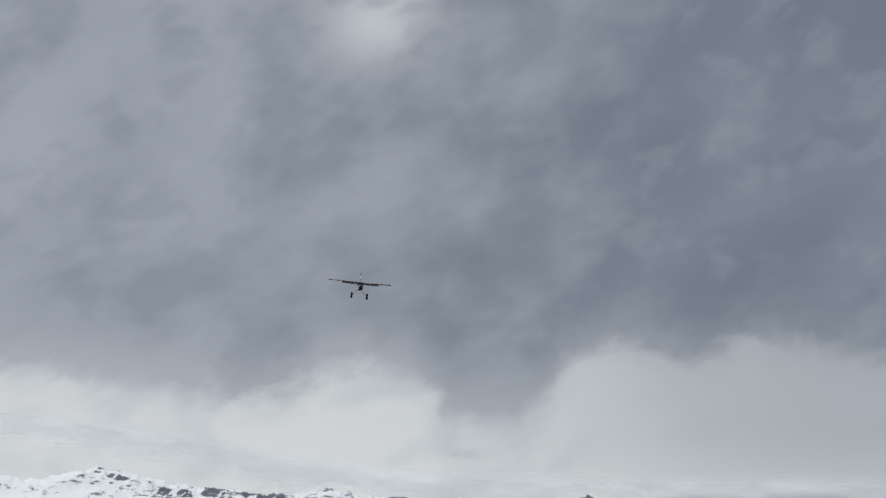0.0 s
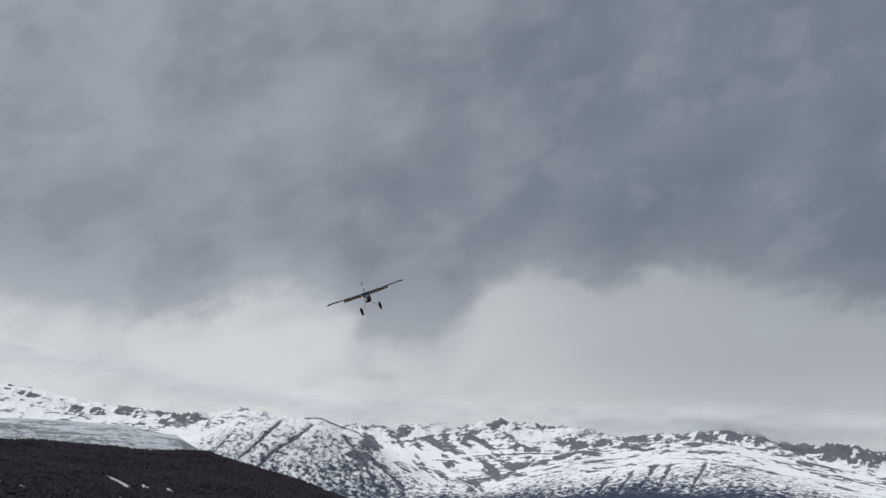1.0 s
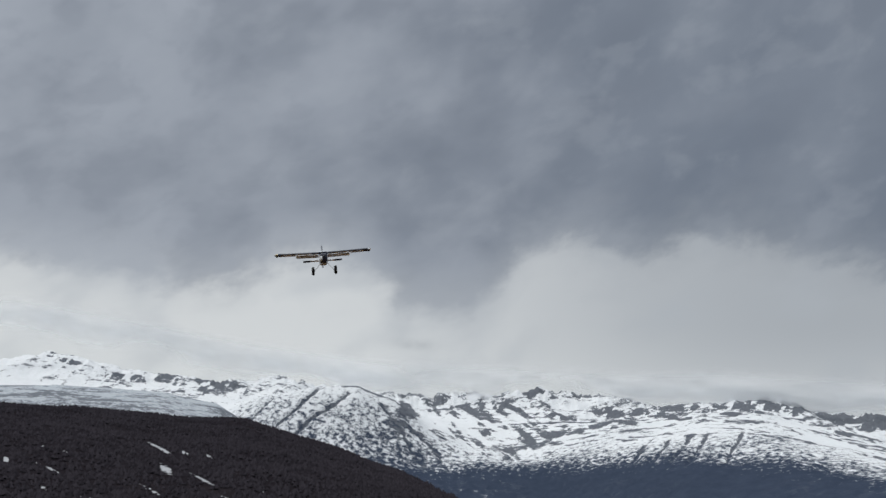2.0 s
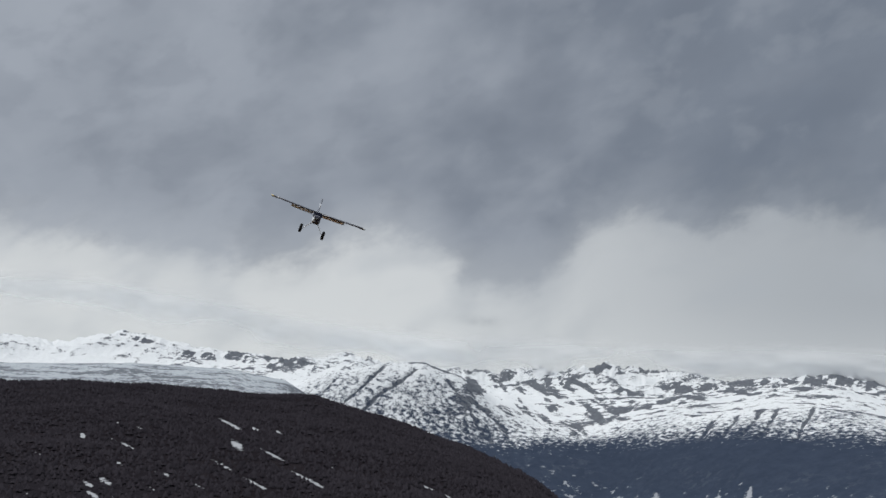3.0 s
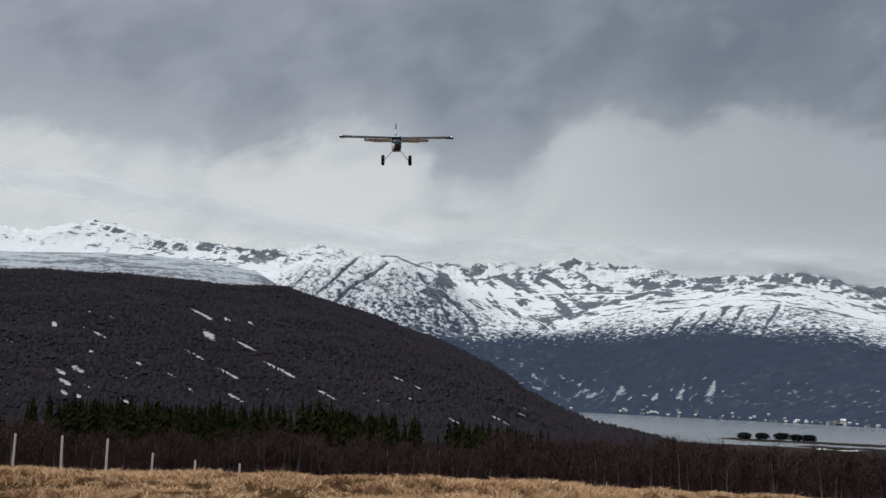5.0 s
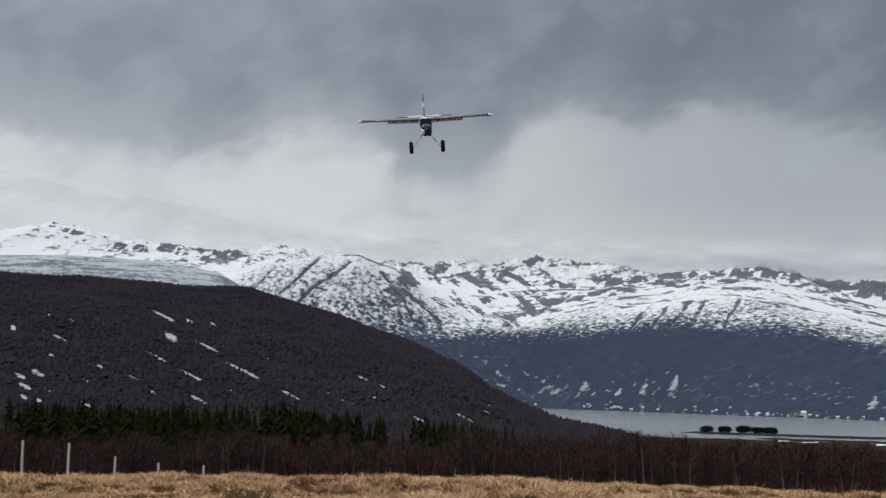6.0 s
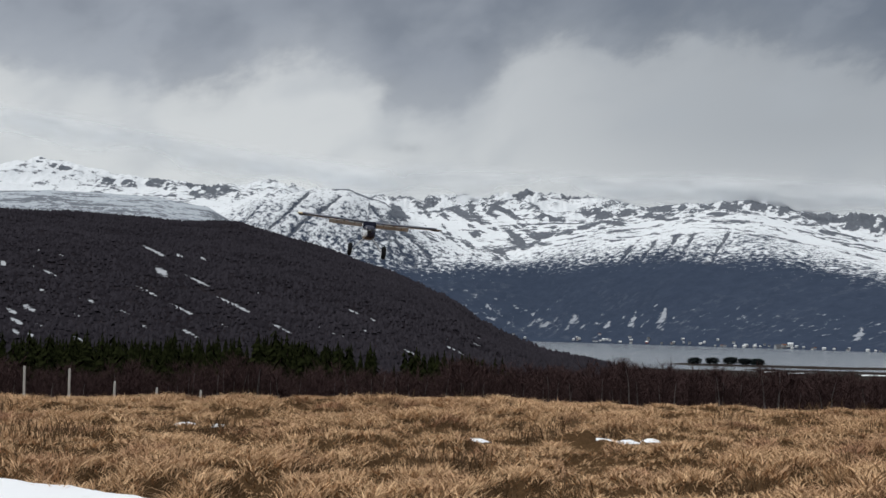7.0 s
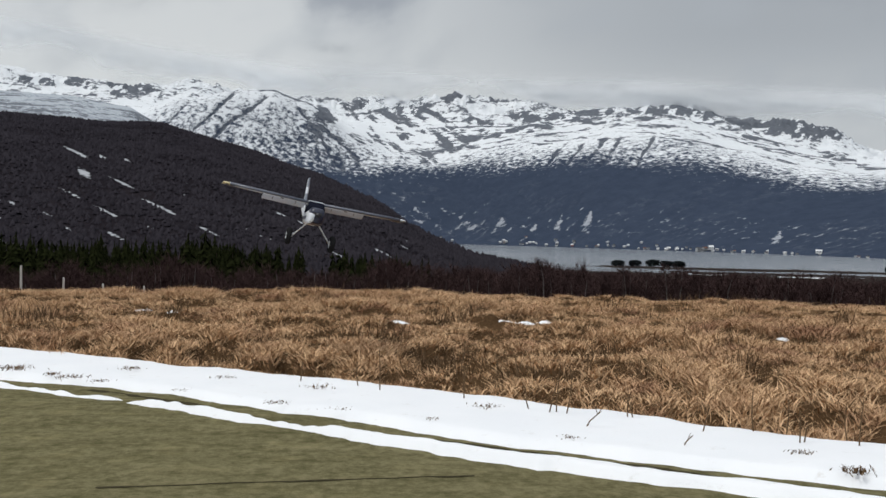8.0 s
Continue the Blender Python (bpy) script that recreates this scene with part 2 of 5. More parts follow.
def straw_material():
    m = Nodes("dry_winter_grass", 0.85, 0.0, 0.2)
    r = m.island()
    n = m.noise(m.pos(), 1.1, 4, 0.6)
    n2 = m.noise(m.pos(), 0.25, 3, 0.6)
    a = m.mix(r, (0.25, 0.140, 0.069), (0.77, 0.520, 0.305))
    b = m.mix(r, (0.14, 0.068, 0.040), (0.45, 0.250, 0.148))
    f = m.op("ADD", m.op("MULTIPLY", n, 0.6), m.op("MULTIPLY", n2, 0.4))
    return m.done(m.mix(m.step(f, 0.49, 0.65), a, b))


def twig_material(name, dark, light, scale=0.05):
    m = Nodes(name, 0.95, 0.0, 0.0)
    r = m.noise(m.pos(), scale, 3)
    return m.done(m.mix(m.op("ADD", m.op("MULTIPLY", m.island(), 0.5), m.op("MULTIPLY", r, 0.5)), dark, light))


M_MOUNTAIN, M_HILL, M_SNOWHILL = mountain_material(), hill_material(), snowhill_material()
M_GROUND, M_SNOW, M_WATER, M_STRAW = ground_material(), snow_material(), water_material(), straw_material()
M_BIRCH = twig_material("birch_twigs", (0.019, 0.0120, 0.0122), (0.080, 0.050, 0.0475))
M_BARK = surface("birch_bark", (0.06, 0.05, 0.048), (0.22, 0.20, 0.19), 2.0, 0.85)
M_SPRUCE = twig_material("spruce_needles", (0.005, 0.0070, 0.0030), (0.024, 0.028, 0.0105), 0.08)
M_SPRUCE_BARK = surface("spruce_bark", (0.04, 0.03, 0.025), (0.10, 0.075, 0.06), 2.0, 0.9)
M_HILLWOOD = twig_material("far_birch_crowns", (0.0150, 0.0138, 0.0172), (0.037, 0.0338, 0.0410), 0.014)
M_POST = surface("weathered_grey_wood", (0.36, 0.34, 0.31), (0.66, 0.64, 0.60), 4.0, 0.85)
M_STALK = twig_material("dead_weed_stems", (0.06, 0.038, 0.022), (0.20, 0.13, 0.075), 2.0)
M_FILM = surface("white_covering_film", (0.68, 0.715, 0.76), (0.77, 0.80, 0.84), 3.0, 0.35, 0.0, 0.03)
M_FLAP = surface("grey_white_flap_film", (0.56, 0.60, 0.68), (0.64, 0.68, 0.76), 3.0, 0.4, 0.0, 0.03)
M_NAVY = surface("dark_blue_film", (0.010, 0.013, 0.030), (0.020, 0.024, 0.050), 3.0, 0.3, 0.0, 0.02)
M_EDGE = surface("blue_grey_film", (0.070, 0.078, 0.105), (0.115, 0.125, 0.155), 3.0, 0.3, 0.0, 0.02)
M_TIPYELLOW = surface("yellow_tip_film", (0.62, 0.50, 0.26), (0.74, 0.62, 0.36), 3.0, 0.4, 0.0, 0.02)
M_FIN = surface("grey_blue_fin_film", (0.17, 0.19, 0.23), (0.23, 0.25, 0.30), 3.0, 0.4, 0.0, 0.02)
M_PINE = twig_material("far_pine_needles", (0.009, 0.013, 0.014), (0.026, 0.033, 0.033), 0.3)
M_RUBBER = surface("black_foam_rubber", (0.010, 0.010, 0.011), (0.028, 0.028, 0.028), 9.0, 0.85)
M_METAL = surface("brushed_aluminium", (0.45, 0.46, 0.47), (0.62, 0.62, 0.62), 8.0, 0.35, 0.9, 0.05)
M_DARK = surface("dark_plastic", (0.012, 0.012, 0.014), (0.03, 0.03, 0.033), 6.0, 0.45)
M_GLASS = surface("smoked_canopy", (0.008, 0.009, 0.016), (0.016, 0.018, 0.028), 2.0, 0.8, 0.0, 0.0)

# ---- land forms ----


def smoothstep(v, lo, hi):
    t = np.clip((v - lo) / (hi - lo), 0, 1)
    return t * t * (3 - 2 * t)


def lattice(ix, iy, seed):
    h = (ix.astype(np.int64) * 374761393 + iy.astype(np.int64) * 668265263 + seed * 974711) & 0xFFFFFFFF
    h = ((h ^ (h >> 13)) * 1274126177) & 0xFFFFFFFF
    return ((h ^ (h >> 16)) & 0xFFFF) / 65535.0


def value_noise(x, y, seed):
    ix, iy = np.floor(x), np.floor(y)
    u, v = x - ix, y - iy
    u, v = u * u * u * (u * (6 * u - 15) + 10), v * v * v * (v * (6 * v - 15) + 10)
    a, b = lattice(ix, iy, seed), lattice(ix + 1, iy, seed)
    c, d = lattice(ix, iy + 1, seed), lattice(ix + 1, iy + 1, seed)
    return (a + (b - a) * u) * (1 - v) + (c + (d - c) * u) * v


def fractal(x, y, seed, octaves=5, gain=0.5, ridged=False):
    total, amp, norm = np.zeros(np.broadcast(x, y).shape), 1.0, 0.0
    for k in range(octaves):
        n = value_noise(x * 2 ** k + 17.3 * k, y * 2 ** k - 9.1 * k, seed + k)
        total += amp * (1 - np.abs(2 * n - 1) if ridged else n)
        norm += amp
        amp *= gain
    return total / norm


def sheet(name, X, Y, Z, material, attributes=(), smooth=True, wrap=False):
    """A grid mesh from three equal arrays; attributes are floats per point."""
    n, k = X.shape
    co = np.stack([X, Y, Z], -1).reshape(-1, 3)
    i = np.arange(n * k).reshape(n, k)
    if wrap:
        i = np.concatenate([i, i[:1]], 0)
    quads = np.stack([i[:-1, :-1], i[1:, :-1], i[1:, 1:], i[:-1, 1:]], -1).reshape(-1, 4)
    me = from_arrays(name, co, quads)
    for key, values in attributes:
        me.attributes.new(key, "FLOAT", "POINT").data.foreach_set("value", np.ascontiguousarray(values, dtype=np.float32).ravel())
    if smooth:
        me.polygons.foreach_set("use_smooth", np.ones(len(me.polygons), dtype=bool))
    me.materials.append(material)
    return new(name, me)


def from_arrays(name, co, faces):
    """A mesh from an array of points and an array of faces with one number of corners."""
    me = bpy.data.meshes.new(name)
    corners = faces.shape[1]
    me.vertices.add(len(co))
    me.vertices.foreach_set("co", np.ascontiguousarray(co, dtype=np.float32).ravel())
    me.loops.add(faces.size)
    me.loops.foreach_set("vertex_index", np.ascontiguousarray(faces, dtype=np.int32).ravel())
    me.polygons.add(len(faces))
    me.polygons.foreach_set("loop_start", np.arange(0, faces.size, corners, dtype=np.int32))
    me.update(calc_edges=True)
    return me


def tan_deg(a):
    return np.tan(np.radians(a))


EYE_Z, SEA = 1.7, -24.0


def ground_height(r, az):
    z = np.interp(r, [0, 21, 27, 60, 120, 200, 400, 700, 900, 1200], [0, 0, -0.45, -4, -9, -14, -18, -22.3, -25, -27])
    back = smoothstep(np.abs(az), 60, 110)
    z = z * (1 - back) + back * np.interp(r, [0, 200, 900, 4000], [0, -2, -10, -40])
    return z


# field: snow strips lie along the airstrip's edge, which runs away to the far side on the negative x side
STRIP_DIR = np.array([-0.854, 0.52])            # along the strip
STRIP_N = np.array([0.52, 0.854])               # across it, away from the camera


def along(x, y):
    return x * STRIP_DIR[0] + y * STRIP_DIR[1], x * STRIP_N[0] + y * STRIP_N[1]


def far_edge(s):
    return np.interp(s, [-12, -1, 0.6, 2, 3.5, 5, 9, 30], [5.7, 5.75, 5.88, 6.2, 6.42, 6.5, 6.58, 6.6])


def mounds(x, y):
    """Tussock mounds with hollows between, 0 in the hollows and 1 on the tops."""
    wx, wy = fractal(x * 1.1, y * 1.1, 301, 2), fractal(x * 1.1, y * 1.1, 307, 2)
    a = value_noise(x * 2.6 + wx * 1.6, y * 2.0 + wy * 1.6, 311)
    b = value_noise(x * 5.1 - wy, y * 4.2 + wx, 313)
    return smoothstep(0.68 * a + 0.32 * b, 0.30, 0.62)


def build_ground():
    az = np.concatenate([np.linspace(-180, -36, 37)[:-1], np.linspace(-36, 40, 305), np.linspace(40, 180, 36)[1:-1]])
    r = np.concatenate([[0.02], np.geomspace(1.0, 4.4, 26), np.linspace(4.5, 30, 300), np.geomspace(30.4, 60, 28), np.geomspace(62, 4900, 120)])
    A, Rr = np.meshgrid(az, r, indexing="ij")
    X, Y = Rr * np.sin(np.radians(A)), Rr * np.cos(np.radians(A))
    s, c = along(X, Y)
    rough = smoothstep(c - far_edge(s), 0.0, 0.4)
    Z = ground_height(Rr, A)
    lumps = fractal(X * 0.9, Y * 0.9, 3, 4)
    Z = Z + rough * (mounds(X, Y) * 0.16 - 0.06) + rough * (lumps - 0.5) * 0.30 * smoothstep(Rr, 5, 14) + (1 - rough) * (fractal(X * 0.5, Y * 0.5, 8, 3) - 0.5) * 0.05
    Z = Z + smoothstep(Rr, 80, 300) * (fractal(X * 0.01, Y * 0.01, 5, 4) - 0.5) * 5 * (1 - smoothstep(Rr, 500, 900))
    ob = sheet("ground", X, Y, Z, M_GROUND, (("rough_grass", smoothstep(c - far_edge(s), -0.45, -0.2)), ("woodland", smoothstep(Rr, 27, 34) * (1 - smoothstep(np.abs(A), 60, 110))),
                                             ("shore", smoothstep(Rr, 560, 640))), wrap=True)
    tagged(ob, "field of dry grass and mown turf falling away to birchwood", "ground", kind="structure")


def build_water():
    a = np.linspace(-10, 75, 60)
    r = np.linspace(620, 4900, 40)
    A, Rr = np.meshgrid(a, r, indexing="ij")
    ob = sheet("water", Rr * np.sin(np.radians(A)), Rr * np.cos(np.radians(A)), np.full(A.shape, SEA), M_WATER)
    tagged(ob, "calm grey fjord under an overcast sky", "water", kind="structure")


def hill_crest(az):
    rise = np.interp(az, [-46, -21.7, -18.2, -13.5, -9.8, -7.2, -4.8, -1.8, 1.15, 2.65, 4.15, 5.6, 8.5, 9.7, 11],
                     [3.5, 4.92, 4.92, 4.64, 4.54, 3.97, 3.38, 2.48, 1.27, 0.30, -0.35, -0.95, -1.6, -1.9, -2.4])
    dist = np.interp(az, [-46, -10, 3, 11], [1250, 1150, 900, 620])
    return rise, dist


def hill_height(A, Rr):
    rise, dist = hill_crest(A)
    z0 = -19.0
    zc = EYE_Z + dist * tan_deg(rise)
    s = (Rr - 330) / (dist - 330)
    up = z0 + (zc - z0) * np.sin(np.clip(s, 0, 1) * math.pi / 2) ** 1.25
    down = zc - (Rr - dist) * 0.22
    return np.where(s <= 1, up, down)


def snow_streaks(A, E):
    """Old snow in hollows that slant down the hillside: turn and rise of each one's middle, half length, half width."""
    rng = random.Random(5)
    runs = [(-13.83, 3.58, 0.69, 0.06), (-12.68, 3.42, 0.22, 0.06), (-11.45, 3.27, 0.21, 0.05), (-13.5, 2.6, 0.36, 0.15), (-11.77, 2.21, 0.67, 0.05),
            (-9.92, 1.04, 1.02, 0.06), (-7.51, -0.12, 0.59, 0.05), (-14.17, 1.62, 0.58, 0.05), (-12.51, 0.77, 0.7, 0.055), (-10.23, -0.08, 0.34, 0.04),
            (-11.99, -0.45, 0.46, 0.06), (-14.25, -0.13, 0.19, 0.06), (-15.19, 0.55, 0.3, 0.04), (-3.89, 0.8, 0.33, 0.05), (-2.94, 0.43, 0.23, 0.04),
            (-0.73, -1.32, 0.57, 0.05), (1.29, -1.05, 0.57, 0.05)]
    hollows = [(-19.6, 0.64, 0.36, 0.09), (-20.42, 0.5, 0.28, 0.08), (-20.15, 0.02, 0.32, 0.09), (-20.16, -0.51, 0.2, 0.08), (-19.48, -0.66, 0.17, 0.08),
               (-18.7, 2.35, 0.42, 0.05), (-20.86, 2.76, 0.14, 0.13), (-19.3, 3.46, 0.11, 0.05), (-19.05, 1.52, 0.17, 0.06), (-17.34, -0.79, 0.33, 0.06), (-16.82, 1.07, 0.22, 0.06)]
    runs = runs + hollows
    for _ in range(46):
        a = rng.choice((rng.uniform(-36, -22.5), rng.uniform(-21, 3)))
        top = 3.4 if a < -10 else 3.0 - (a + 10) * 0.45
        runs.append((a, rng.uniform(-0.9, max(top, -0.4)), rng.uniform(0.08, 0.26), rng.uniform(0.015, 0.032)))
    total = np.zeros(A.shape)
    for a, e, half, wide in runs:
        dx, dy = (A - a), ((E - e) + (A - a) * 0.46) / 1.45
        total = np.maximum(total, np.exp(-((dx / half) ** 4)) * np.exp(-((dy / wide) ** 2)))
    return total * 0.95


def build_hill():
    az = np.linspace(-46, 11, 900)
    u = np.linspace(0, 1.25, 320)
    A, U = np.meshgrid(az, u, indexing="ij")
    _, dist = hill_crest(A)
    Rr = 330 + U * (dist - 330)
    X, Y = Rr * np.sin(np.radians(A)), Rr * np.cos(np.radians(A))
    Z = hill_height(A, Rr)
    Z = Z + (fractal(X * 0.012, Y * 0.012, 21, 5) - 0.5) * 16 * smoothstep(U, 0.0, 0.3) * (1 - 0.75 * smoothstep(U, 0.7, 1.0))
    streak = snow_streaks(A, np.degrees(np.arctan2(Z - EYE_Z, Rr)))
    ob = sheet("hill", X, Y, Z, M_HILL, (("streak", streak),))
    tagged(ob, "dark hill of leafless birchwood with streaks of old snow", "hill", kind="structure")


def build_snow_hill():
    az = np.linspace(-46, -4, 420)
    u = np.linspace(0, 1.2, 130)
    A, U = np.meshgrid(az, u, indexing="ij")
    rise = np.interp(A, [-46, -22, -19, -16.5, -13.8, -11.3, -10.1, -8, -4], [5.2, 6.0, 6.2, 6.2, 6.06, 5.68, 5.0, 4.0, 2.0])
    Rr = 1500 + 800 * U
    zc = EYE_Z + 2300 * tan_deg(rise)
    Z = np.where(U < 1, -20 + (zc + 20) * np.sin(np.clip(U, 0, 1) * math.pi / 2), zc - (U - 1) * 500)
    X, Y = Rr * np.sin(np.radians(A)), Rr * np.cos(np.radians(A))
    Z = Z + (fractal(X * 0.006, Y * 0.006, 41, 5) - 0.5) * 14
    ob = sheet("snow_hill", X, Y, Z, M_SNOWHILL, (("alt", np.clip(U, 0, 1)),))
    tagged(ob, "rounded snow-covered hill with heather showing through", "hill", kind="structure")


def far_shore(az):
    return np.interp(az, [-34, 5, 12, 21.6, 31, 42], [2600, 2850, 2450, 2050, 1580, 1350])


def mountain_profile(A):
    tops = np.interp(A, [-46, -22, -20.6, -19.2, -17.6, -16, -11, -8, -2, 2.3, 5, 8, 11, 13.5, 16.3, 19, 22, 24.7, 27.3, 31.5, 42],
                     [6.3, 7.25, 7.62, 7.7, 7.5, 7.25, 6.9, 7.1, 6.5, 6.75, 7.1, 6.7, 6.2, 6.45, 6.65, 5.9, 5.7, 4.6, 3.75, 4.15, 4.3])
    brow = np.interp(A, [-46, -11, -9, -6.5, -4.2, -2.4, -0.6, 1.4, 3.4, 6.3, 10.5, 13.3, 16, 18.7, 21.7, 25, 31, 42],
                     [4.6, 5.5, 6.45, 6.85, 7.0, 6.4, 5.1, 4.1, 3.7, 4.1, 4.65, 5.3, 5.1, 4.4, 3.6, 3.2, 3.0, 3.0])
    trees = np.interp(A, [-46, -5, 0.5, 6.3, 12, 14.7, 17.4, 20, 25, 31, 42], [3.2, 3.45, 3.1, 3.2, 3.9, 3.6, 3.5, 3.1, 2.55, 2.5, 2.5])
    plateau = np.interp(A, [-46, -11, -6.5, -0.5, 3, 10, 13, 16, 20, 25, 28, 42], [5.6, 6.2, 6.0, 5.75, 5.8, 5.6, 5.8, 5.9, 5.0, 3.9, 3.4, 3.7])
    return tops, brow, trees, plateau


def build_mountains():
    az = np.linspace(-40, 42, 1240)
    u = np.linspace(0, 4.4, 260)
    A, U = np.meshgrid(az, u, indexing="ij")
    tops, brow, trees, plateau = mountain_profile(A)
    shore = far_shore(A)
    r_stations = [shore, shore + 0.34 * (4000 - shore), shore + 0.52 * (4000 - shore), np.full(A.shape, 4000.0), np.full(A.shape, 4500.0), np.full(A.shape, 4800.0)]
    sea_rise = -np.degrees(np.arctan((EYE_Z - SEA + 1.0) / shore))
    e_stations = [sea_rise, trees, brow, plateau, tops, tops - 1.2]
    k = np.clip(np.floor(U).astype(int), 0, 4)
    f = U - k

    def pick(st, j):
        return np.choose(np.clip(j, 0, 5), st)
    r0, r1 = pick(r_stations, k), pick(r_stations, k + 1)
    Rr = r0 + (r1 - r0) * f
    zs = [EYE_Z + r * tan_deg(e) for r, e in zip(r_stations, e_stations)]
    z0, z1 = pick(zs, k), pick(zs, k + 1)
    zm, zp = pick(zs, np.maximum(k - 1, 0)), pick(zs, k + 2)
    # a cubic through the stations keeps the slopes rounded
    m0, m1 = (z1 - zm) * 0.35, (zp - z0) * 0.35
    Z = (2 * f**3 - 3 * f**2 + 1) * z0 + (f**3 - 2 * f**2 + f) * m0 + (-2 * f**3 + 3 * f**2) * z1 + (f**3 - f**2) * m1
    X, Y = Rr * np.sin(np.radians(A)), Rr * np.cos(np.radians(A))
    rel = smoothstep(U, 0.25, 1.2)
    crag = fractal(X * 0.0042, Y * 0.0042, 61, 6, 0.55, ridged=True)
    soft = fractal(X * 0.0022, Y * 0.0022, 71, 5)
    high = smoothstep(U, 2.6, 3.9)
    calm = 1 - 0.45 * smoothstep(-A, 9, 14)
    teeth = fractal(A * 2.2, U * 3.0, 66, 4, 0.6, ridged=True)
    Z = Z + rel * (soft - 0.5) * 46 + (crag - 0.62) * (18 + 75 * high * calm) * rel + (teeth - 0.6) * 34 * calm * smoothstep(U, 3.3, 3.9)
    E = np.degrees(np.arctan2(Z - EYE_Z, Rr))
    wob = (fractal(A * 0.9, U * 2.0, 81, 4) - 0.5)
    # gullies cut slantwise down the rounded mountain, a dark rib beside each
    face = smoothstep(U, 0.9, 1.15) * (1 - smoothstep(U, 2.05, 2.2))
    gully = np.zeros(A.shape)
    for a_top, e_top, lean, wide, depth in ((-6.1, 6.9, 1.12, 0.12, 1.0), (-4.9, 6.7, 1.16, 0.14, 1.0), (-8.3, 6.5, 0.9, 0.12, 0.6), (-3.2, 6.4, -0.75, 0.10, 0.55), (-2.2, 6.0, -0.9, 0.12, 0.5), (-9.6, 6.0, 0.8, 0.10, 0.5)):
        d = (A - a_top) - (E - e_top) * lean + wob * 0.8
        gully = np.maximum(gully, depth * np.exp(-(d / wide) ** 2) * face * smoothstep(e_top + 0.2 - E, 0.0, 0.3))
    for a_top, lean in ((10.4, 0.9), (12.2, 0.8), (13.0, 0.7), (14.6, 0.6), (11.3, 0.85)):
        d = (A - a_top) - (E - 4.6) * lean + wob * 0.3
        gully = np.maximum(gully, 0.8 * np.exp(-(d / 0.13) ** 2) * smoothstep(U, 0.8, 1.0) * (1 - smoothstep(U, 1.7, 2.0)))
    Z = Z - gully * 9
    shard = fractal(A * 2.6 - E * 1.3, E * 2.6 + U * 2.0, 95, 5, 0.6)
    rocky = 0.15 - 0.09 * smoothstep(-A, 8.0, 11.0) + 0.26 * smoothstep(crag, 0.52, 0.76) * smoothstep(U, 1.2, 2.6)
    rocky = rocky + 0.75 * gully
    # bare scrub and stones on the rounded mountain's flank
    flank = np.exp(-((A + 2.2) / 2.6) ** 2) * smoothstep(U, 0.7, 1.1) * (1 - smoothstep(U, 1.5, 2.05))
    rocky = rocky + 0.34 * flank
    rocky = rocky + 0.12 * smoothstep(U, 2.3, 3.2) * smoothstep(shard, 0.45, 0.6)
    rocky = rocky + 0.75 * smoothstep(U, 3.2, 3.6) * smoothstep(A, 16.6, 17.8) * (1 - smoothstep(A, 22.0, 25.0)) * smoothstep(shard, 0.30, 0.50)
    for a, e, w, h in ((2.4, 6.4, 0.9, 0.4), (5.0, 6.85, 1.6, 0.35), (15.3, 6.2, 1.9, 0.5), (-15.0, 6.9, 1.5, 0.3), (-12.0, 6.7, 1.6, 0.4), (9.0, 6.1, 1.5, 0.3), (0.3, 6.3, 1.3, 0.4), (12.2, 6.2, 1.2, 0.3)):
        rocky = rocky + 0.40 * np.exp(-((A - a) / w) ** 2 - ((E - e) / h) ** 2) * smoothstep(U, 2.4, 2.8) * smoothstep(shard, 0.42, 0.56)
    rocky = rocky + 0.6 * np.exp(-((U - 2.0 + 0.10 * wob) / 0.06) ** 2) * smoothstep(A, -5.6, -4.8) * (1 - smoothstep(A, -1.4, -0.8))
    # bare crags that stand out of the snow below the cloud
    for a, e, w, h in ((2.4, 6.5, 0.42, 0.20), (4.9, 6.95, 0.62, 0.17), (5.9, 5.78, 0.9, 0.12), (16.5, 6.5, 0.9, 0.26), (-16.2, 7.0, 0.45, 0.22), (-15.2, 6.93, 0.4, 0.16),
                       (-13.7, 7.15, 0.5, 0.14), (-11.7, 6.96, 0.7, 0.14), (-10.5, 6.86, 0.6, 0.12), (-18.4, 7.5, 0.5, 0.12), (8.5, 5.95, 0.6, 0.12), (10.9, 5.9, 0.9, 0.12), (0.2, 6.5, 0.4, 0.16)):
        tilt_e = E + (A - a) * 0.18
        rocky = rocky + 0.75 * np.exp(-(((A - a) / w) ** 2 + ((tilt_e - e) / h) ** 2) ** 1.5) * smoothstep(U, 2.2, 2.6) * smoothstep(shard, 0.43, 0.51)
    # ribs of stone run down to the right into the high valley beside the rounded mountain
    rib = fractal(A * 0.9 - E * 0.6, (E + A * 0.62) * 3.2, 97, 5, 0.6)
    valley = smoothstep(A, -3.4, -2.0) * (1 - smoothstep(A, 4.0, 7.0)) * smoothstep(U, 1.45, 1.8) * (1 - smoothstep(U, 3.3, 3.7))
    rocky = rocky + 0.50 * valley * smoothstep(rib, 0.49, 0.60)
    ledge = fractal(A * 0.55 + wob * 1.5, U * 9.0 + wob * 2.0, 91, 5)
    rocky = rocky + 0.36 * smoothstep(ledge, 0.53, 0.64) * smoothstep(U, 1.55, 1.9) * (1 - smoothstep(U, 3.0, 3.4)) * smoothstep(A, -1, 6)
    alt = np.where(U < 1, U - 1, (U - 1) / 3)
    scar = np.zeros(A.shape)
